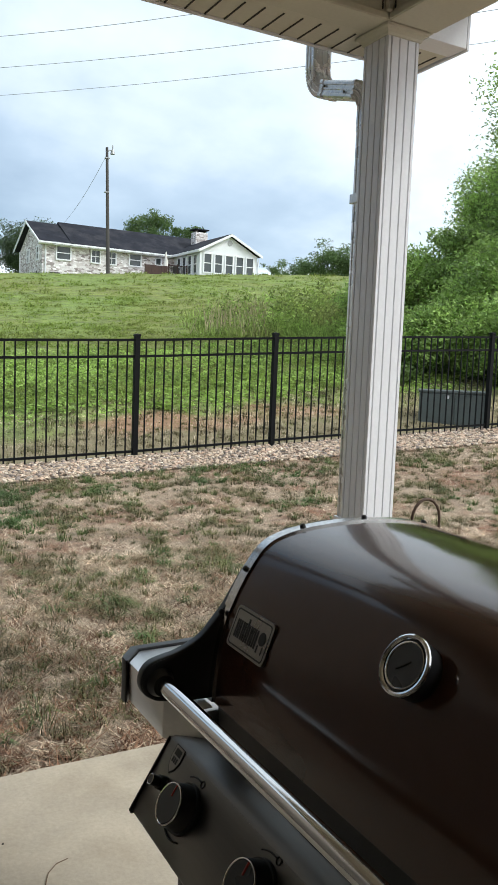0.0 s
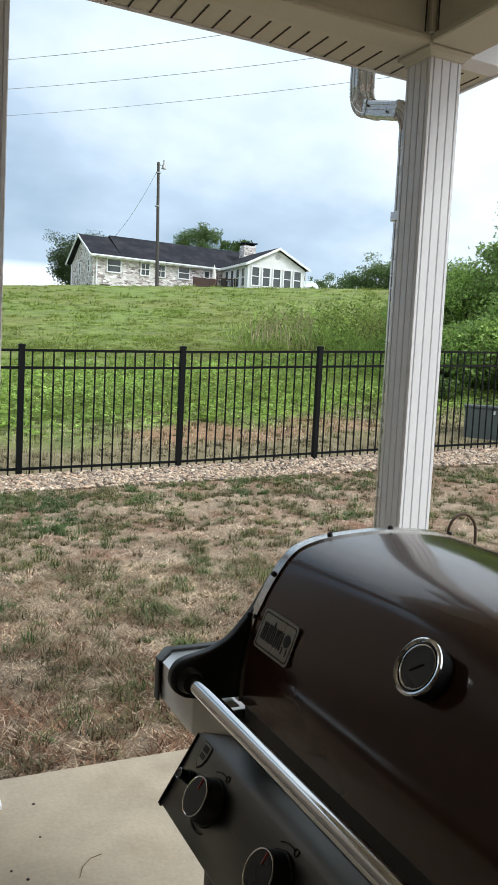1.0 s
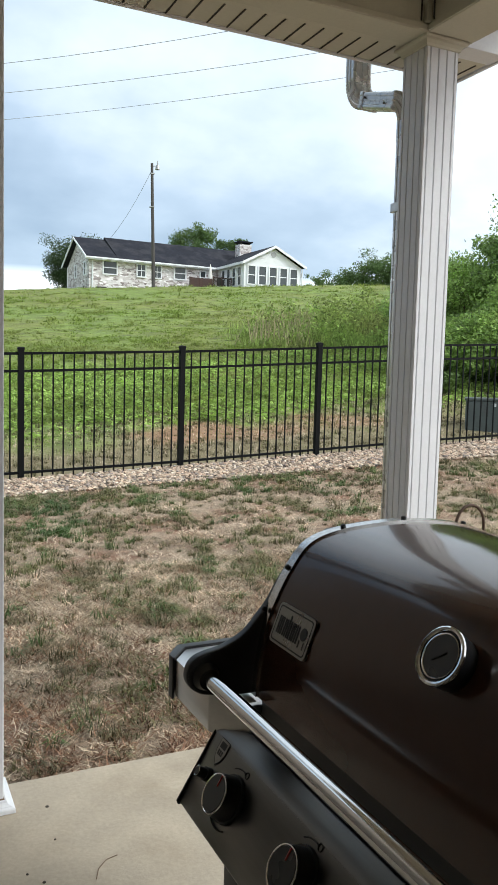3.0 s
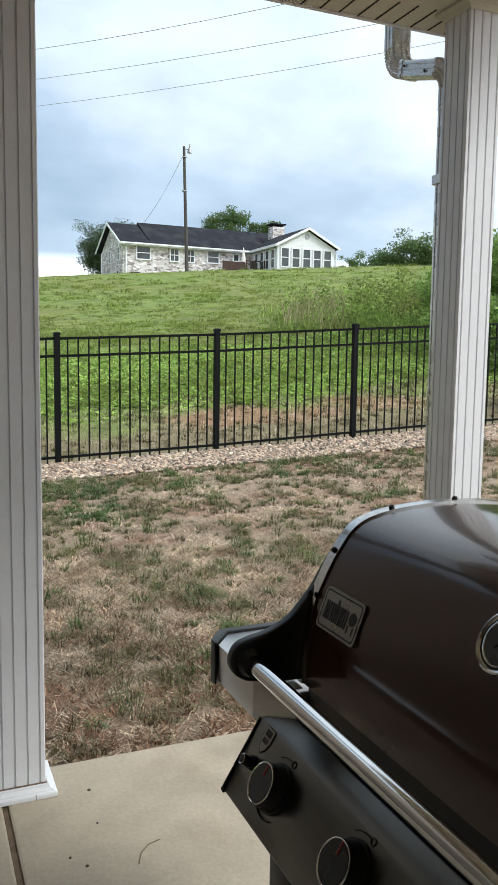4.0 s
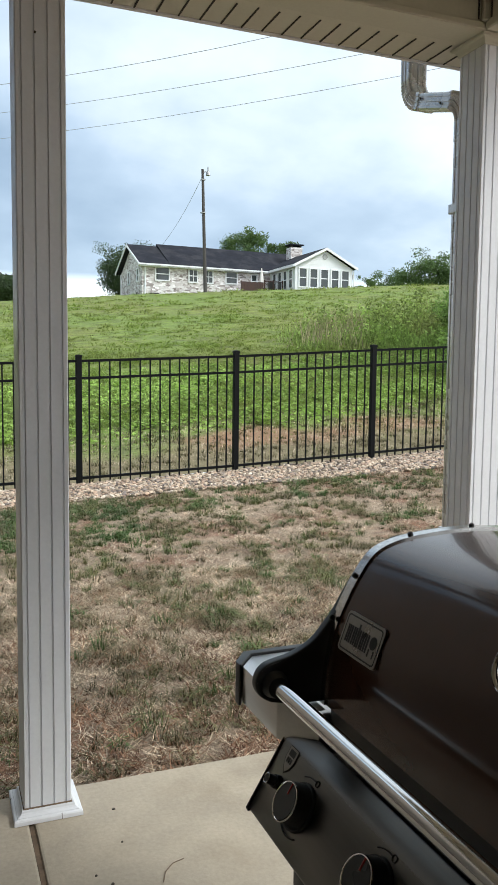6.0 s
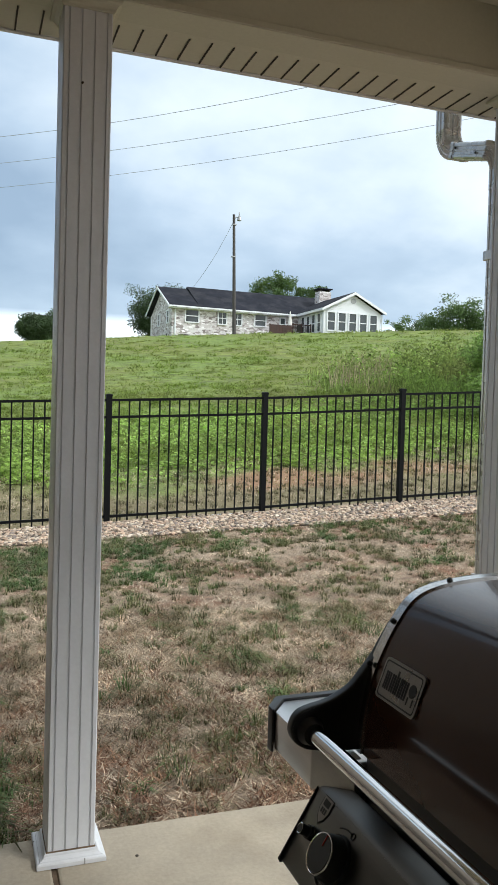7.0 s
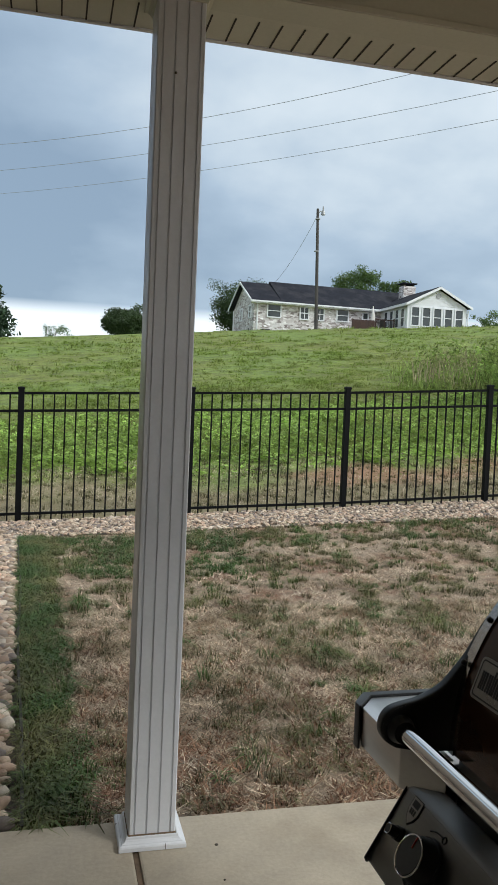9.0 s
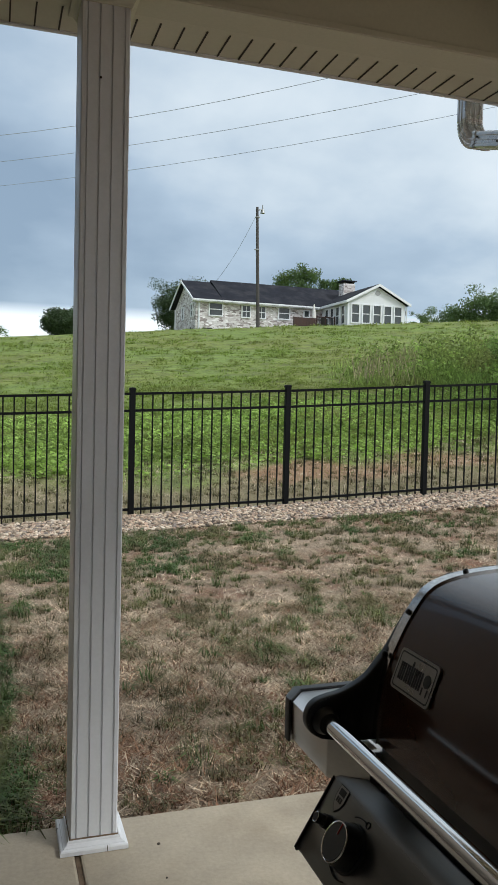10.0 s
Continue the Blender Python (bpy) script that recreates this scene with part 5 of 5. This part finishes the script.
def leaves(centres, size, flat=0.6):
    """Leaf-shaped triangles turned at random round each centre."""
    n = len(centres)
    u = rng.normal(size=(n, 3))
    u[:, 2] *= flat
    u /= np.linalg.norm(u, axis=1)[:, None]
    v = rng.normal(size=(n, 3))
    v[:, 2] *= flat
    v -= (v * u).sum(1)[:, None] * u
    v /= np.linalg.norm(v, axis=1)[:, None]
    s = size * rng.uniform(0.6, 1.35, n)[:, None]
    return np.stack([centres - u * s * 0.5 - v * s * 0.28, centres - u * s * 0.35 + v * s * 0.34, centres + u * s * 0.6], 1)


cl = keep(scatter(8200, -3.0, 20.0, 11.3, 19.5), 1.1, 14.0, -0.7, 0.45)
cl = cl[rng.uniform(0, 1, len(cl)) < np.clip((cl[:, 1] - 11.3) / 1.8, 0, 1) * np.clip((20.5 - cl[:, 1]) / 4.0, 0, 1)]
q = rng.normal(0, 1, (len(cl) * 20, 2)) * 0.085
cz = np.c_[np.repeat(cl, 20, 0) + q, np.repeat(zs_of(cl), 20) + 0.02 + rng.uniform(0.3, 1.0, len(q)) * 0.12 * np.exp(-(q ** 2).sum(1) / 0.012)]
tri_mesh("clover", leaves(cz, 0.075, 0.35), M["clover"], "bright green clover and broad weeds in the field", "clover")

# tall weeds on the slope
wd, rd, stalks = [], [], []
for i in range(330):
    f = rng.uniform(0, 1) ** 0.75
    az = math.radians(24.3 + 14.7 * f)
    r = rng.uniform(21.5, 28.5) + 2.0 * (1 - f)
    x, y = r * math.sin(az), r * math.cos(az)
    z = ground_z(x, y)
    top = rng.uniform(0.15, 1.0) ** 1.5 * (0.75 + 1.25 * f)
    if rng.uniform() < 0.10:
        top *= 1.5
    stand = fbm(x, y, 0.55, 4.0)
    top *= min(max(0.45 + 1.7 * stand, 0.18), 1.25)
    m = int((16 + 95 * top) * (0.5 + 0.75 * f))
    t = rng.uniform(0, 1, m) ** 0.8
    spread = 0.07 + 0.17 * np.sin(t * np.pi)
    r_s = rng.uniform(0.6, 1.5)
    spread *= r_s
    c = np.c_[x + rng.normal(0, 1, m) * spread, y + rng.normal(0, 1, m) * spread, z + t * top]
    wd.append(leaves(c, 0.115, 0.8))
    q = np.c_[rng.normal(x, 0.35, 46), rng.normal(y, 0.35, 46)]
    (rd if rng.uniform() > 0.8 + 0.5 * f else stalks).append(blades(q, np.full(46, z), 0.2 + 0.5 * top, 0.03, 0.5))
    if 26.0 < math.degrees(az) < 29.5 and rng.uniform() < 0.35:
        q = np.c_[rng.normal(x, 0.3, 26), rng.normal(y, 0.3, 26)]
        rd.append(blades(q, np.full(26, z), 0.75, 0.035, 0.35))
tri_mesh("tall_weeds", np.concatenate(wd + stalks), M["weed"], "tall leafy green weeds on the slope", "weeds")
tri_mesh("straw_weeds", np.concatenate(rd), M["reed"], "tall straw-coloured dead grass among the weeds", "weeds")


# ---- trees ----
def tree(name, label, base, height, radius, n_clumps, per_clump, leaf_size, material, seed, low=0.25, group="", limbs=7, squash=1.0):
    """A tapered trunk, limbs, and a crown of leaf clumps set along and round the limbs."""
    r = np.random.default_rng(seed)
    ob = thing(name, label, "tree" if "bush" not in name else "bush", group, base)
    trunk_r = max(0.05, height * 0.018)
    top = height * 0.82
    pts = [(0, 0, -0.3)] + [(r.normal(0, 0.02) * height * f, r.normal(0, 0.02) * height * f, top * f) for f in (0.2, 0.45, 0.7, 1.0)]
    part("trunk", tube(pts, [trunk_r * 1.25, trunk_r, trunk_r * 0.75, trunk_r * 0.45, trunk_r * 0.15], n=8), M["bark"], ob)
    cents = []
    for i in range(limbs):
        f = low + 0.05 + (0.75 - low) * i / max(limbs - 1, 1)
        a = i * 2.4 + r.uniform(-0.4, 0.4)
        ln = radius * (0.95 - 0.5 * abs(f - 0.45)) * r.uniform(0.55, 0.8)
        p0 = Vector((0, 0, height * f))
        p1 = p0 + Vector((math.cos(a) * ln, math.sin(a) * ln, ln * r.uniform(0.25, 0.6)))
        mid = p0.lerp(p1, 0.5) + Vector((0, 0, ln * 0.08))
        part("limb", tube([p0, mid, p1], [trunk_r * 0.4, trunk_r * 0.25, trunk_r * 0.08], n=6), M["bark"], ob)
        cents.append(np.array(p1))
    # clump centres fill a lumpy shell round the limb ends
    cl_ = []
    for i in range(n_clumps):
        u = r.normal(size=3)
        u /= np.linalg.norm(u)
        lump = 0.82 + 0.30 * noise.noise(Vector(tuple(u * 2.1 + seed)))
        rr = r.uniform(0.45, 1.0) ** 0.6 * lump
        zc = height * (low + (1 - low) / 2)
        c = np.array((u[0] * radius * rr, u[1] * radius * rr, zc + u[2] * height * (1 - low) / 2 * rr * squash))
        if i < len(cents) * 2:
            c = cents[i % len(cents)] + r.normal(0, radius * 0.12, 3)
        cl_.append(c)
    cl_ = np.array(cl_)
    sp = radius * 0.125
    c = np.repeat(cl_, per_clump, 0) + np.clip(r.normal(0, 1, (len(cl_) * per_clump, 3)), -1.7, 1.7) * np.array((sp, sp, sp * 0.75))
    tri_mesh("crown", leaves(c, leaf_size, 0.75), material, "", "", parent=ob)
    return ob


def conifer(label, base, height, radius, seed):
    r = np.random.default_rng(seed)
    ob = thing("conifer", label, "tree", "", base)
    part("trunk", cyl((0, 0, -0.3), (0, 0, height * 0.97), height * 0.02, 0.02, n=8), M["bark"], ob)
    c = []
    for i in range(230):
        f = r.uniform(0.03, 1.0)
        a = r.uniform(0, 2 * math.pi)
        ln = radius * (1 - f) ** 0.75 * r.uniform(0.65, 1.1) + 0.08
        k = np.linspace(0.15, 1, 22)[:, None]
        tip = np.array((math.cos(a) * ln, math.sin(a) * ln, 0.18 * ln))
        c.append(np.array((0, 0, height * f)) + k * tip + r.normal(0, 0.10, (22, 3)))
    tri_mesh("crown", leaves(np.concatenate(c), 0.30, 0.9), M["needle"], "", "", parent=ob)
    return ob


def spot(az, r, dz=0.0):
    x, y = r * math.sin(math.radians(az)), r * math.cos(math.radians(az))
    return (x, y, ground_z(x, y) + dz)


def far_tree(name, label, az, r, top_rise, radius, seed, material, low=0.1, n=90, per=34, leaf=0.34, squash=1.0):
    b = spot(az, r)
    h = EYE_Z + top_rise * r - b[2]
    return tree(name, label, b, h, radius, n, per * 5, leaf * 0.42, material, seed, low, "", 6, squash)


conifer("dark green cedar at the crest of the field", spot(-4.3, 60, -0.3), EYE_Z + 0.1440 * 60 - spot(-4.3, 60)[2] + 0.3, 2.1, 3)
conifer("dark green cedar at the crest of the field", spot(-7.2, 61, -0.3), 5.2, 2.2, 5)
far_tree("tree", "round dark green tree at the crest of the field", 4.9, 68, 0.117, 2.1, 11, M["leaf_dark"], 0.0, 120, 36, 0.40)
far_tree("tree", "dark green tree behind the stone house", 13.1, 76, 0.159, 3.2, 12, M["leaf_dark"], 0.0, 170, 40)
far_tree("tree", "tall green tree behind the house roof", 21.3, 86, 0.189, 3.0, 14, M["leaf"], 0.25, 80, 36, 0.45)
far_tree("tree", "green tree behind the house chimney", 23.9, 86, 0.171, 2.1, 15, M["leaf"], 0.25, 70, 34, 0.42)
far_tree("tree", "green tree far off at the crest", 34.1, 82, 0.150, 3.4, 16, M["leaf"], 0.0, 90, 36, 0.45)
far_tree("tree", "small green tree far off at the crest", 31.5, 88, 0.126, 2.4, 17, M["leaf"], 0.0, 60, 34, 0.4)
far_tree("tree", "small green tree far off at the crest", 37.3, 80, 0.135, 3.2, 18, M["leaf"], 0.0, 80, 34, 0.45)
far_tree("bush", "small sparse bush at the crest of the field", 0.1, 62, 0.0855, 1.3, 19, M["leaf"], 0.0, 16, 14, 0.25)
far_tree("bush", "small bush beside the house", 29.9, 66, 0.121, 1.0, 20, M["leaf"], 0.0, 20, 20, 0.25)

# trees and bushes beyond the corner of the fence
for i, (az, r, top, rad, n, per, leaf, mt, low) in enumerate((
        (51.6, 21.0, 0.50, 2.9, 460, 320, 0.075, "leaf_light", 0.06),
        (46.2, 24.0, 0.27, 1.9, 260, 280, 0.075, "leaf_light", 0.05),
        (43.6, 21.5, 0.185, 1.5, 140, 170, 0.085, "leaf_light", 0.0),
        (40.2, 22.0, 0.150, 1.5, 120, 170, 0.08, "leaf_light", 0.0),
        (37.6, 23.5, 0.118, 1.3, 100, 160, 0.08, "leaf_light", 0.0),
        (45.8, 19.0, 0.16, 1.7, 150, 190, 0.08, "leaf_light", 0.0),
        (41.5, 18.0, 0.085, 1.4, 120, 180, 0.072, "leaf_light", 0.0),
        (38.6, 19.0, 0.065, 1.3, 100, 170, 0.075, "leaf_light", 0.0),
        (44.2, 17.6, 0.07, 1.2, 120, 180, 0.072, "leaf_light", 0.0),
        (47.6, 16.8, 0.10, 1.4, 120, 180, 0.075, "leaf_light", 0.0),
        (38.1, 16.4, 0.0, 0.7, 70, 60, 0.09, "leaf", 0.0))):
    b = spot(az, r)
    h = EYE_Z + top * r - b[2]
    big_one = h > 4.0
    tree("tree" if big_one else "bush", "leafy green tree beyond the corner of the fence" if big_one else "dense green bush beyond the fence", b, h, rad, n, per, leaf, M[mt], 40 + i, low, "", 7 if big_one else 4)

# ---- stones along the fence and the lawn edging ----
edge_pts = [(edging_x(y) + 0.008 * math.sin(y * 2.3), y, ground_z(edging_x(y), y) + 0.004) for y in np.linspace(2.97, 8.27, 30)]
tagged(part("lawn_edging", tube(edge_pts, 0.01, rect=(0.006, 0.032)), M["slot"]), "thin black plastic lawn edging between grass and stones", "edging", kind="structure")


def bed(name, x_of, y0, y1, label):
    """A strip of soil under the stones, coloured dark for the shade between them; x_of(y): its two sides."""
    verts, faces = [], []
    yy = np.linspace(y0, y1, 26)
    for y in yy:
        a, b = x_of(y)
        for i in range(41):
            x = a + (b - a) * i / 40
            verts.append((x, y, ground_z(x, y) + 0.016))
    for j in range(25):
        for i in range(40):
            q = j * 41 + i
            faces.append((q, q + 1, q + 42, q + 41))
    return tagged(link(name, verts, faces, M["gravel"], smooth=True), label, "stone bed", kind="structure")


bed("stone_bed_side", lambda y: (-1.78, edging_x(y) - 0.012), 2.97, 8.28, "bed of loose stones beside the lawn")
bed_far = bed("stone_bed_fence", lambda y: (-6.0, 13.0), 8.30, 9.26, "bed of loose stones under the fence")


def stone_shape(seed, level):
    r = np.random.default_rng(seed)
    bm = bmesh.new()
    bmesh.ops.create_icosphere(bm, subdivisions=level, radius=1.0)
    for v in bm.verts:
        v.co += Vector(tuple(r.normal(0, 0.09 if level == 1 else 0.03, 3)))
    sc = (r.uniform(0.85, 1.25), r.uniform(0.65, 0.95), r.uniform(0.5, 0.75))
    for v in bm.verts:
        k = r.uniform(0.88, 1.1) if level == 1 else 1.0 + 0.35 * noise.noise(v.co * 1.3 + Vector((seed, 0, 0)))
        v.co = Vector((v.co.x * sc[0] * k, v.co.y * sc[1] * k, v.co.z * sc[2] * k))
    me = bpy.data.meshes.new("stone")
    bm.to_mesh(me)
    bm.free()
    me.materials.append(M["stone_single"])
    if level > 1:
        me.polygons.foreach_set("use_smooth", [True] * len(me.polygons))
    return me


STONES = [stone_shape(100 + i, 1) for i in range(14)]
NEAR_STONES = [stone_shape(130 + i, 2) for i in range(14)]


def far_stones(n, xy_of, size, source=STONES):
    """Many stones joined in one mesh."""
    vs, fs, base = [], [], 0
    shapes = []
    for me in source:
        shapes.append((np.array([v.co[:] for v in me.vertices]), [tuple(p.vertices) for p in me.polygons]))
    for i in range(n):
        x, y = xy_of()
        v, f = shapes[int(rng.integers(len(shapes)))]
        a, s = rng.uniform(0, 6.28), size * rng.uniform(0.55, 1.35)
        tx = rng.uniform(-0.4, 0.4)
        p = v * s
        p = np.c_[p[:, 0] * math.cos(a) - p[:, 1] * math.sin(a), p[:, 0] * math.sin(a) + p[:, 1] * math.cos(a), p[:, 2] + p[:, 0] * tx]
        vs.append(p + np.array((x, y, ground_z(x, y) + 0.012 + s * 0.25)))
        fs += [tuple(k + base for k in q) for q in f]
        base += len(v)
    return np.concatenate(vs), fs


v, f = far_stones(13500, lambda: (rng.uniform(-3.2, 11.5), 8.27 + 0.98 * rng.uniform(0, 1) + 0.03 * math.sin(9 * rng.uniform(0, 1))), 0.025)
tagged(link("stones", v, f, M["stone"]), "pale tan and pink river stones under the fence", "stones", kind="stuff")
side = lambda: (lambda y: (edging_x(y) - 0.045 - 1.1 * rng.uniform(0, 1) ** 1.3, y))(rng.uniform(4.6, 8.3))
v, f = far_stones(3300, side, 0.034, NEAR_STONES)
tagged(link("stones", v, f, M["stone"], smooth=True), "pale tan and pink river stones beside the lawn", "stones", kind="stuff")
bed_side = bpy.data.objects["stone_bed_side"]
for i in range(290):
    y = 3.0 + 1.65 * ((i * 0.6180339) % 1.0)
    x = edging_x(y) - 0.046 - 0.27 * (i + 0.5 * rng.uniform(0, 1)) / 290
    o = new("stone", NEAR_STONES[i % len(NEAR_STONES)])
    o.parent = bed_side
    s = 0.031 * rng.uniform(0.5, 1.35)
    o.matrix_basis = Matrix.Translation((x, y, ground_z(x, y) + 0.018 + s * 0.3)) @ pose(0, 0, 0, rng.uniform(-25, 25), rng.uniform(-25, 25), rng.uniform(0, 360)) @ Matrix.Diagonal((s, s, s, 1))
v, f = far_stones(1500, lambda: (lambda y: (edging_x(y) - 0.31 - 1.1 * rng.uniform(0, 1), y))(rng.uniform(3.0, 4.7)), 0.034, NEAR_STONES)
tagged(link("stones", v, f, M["stone"], smooth=True), "pale tan and pink river stones beside the patio", "stones", kind="stuff")
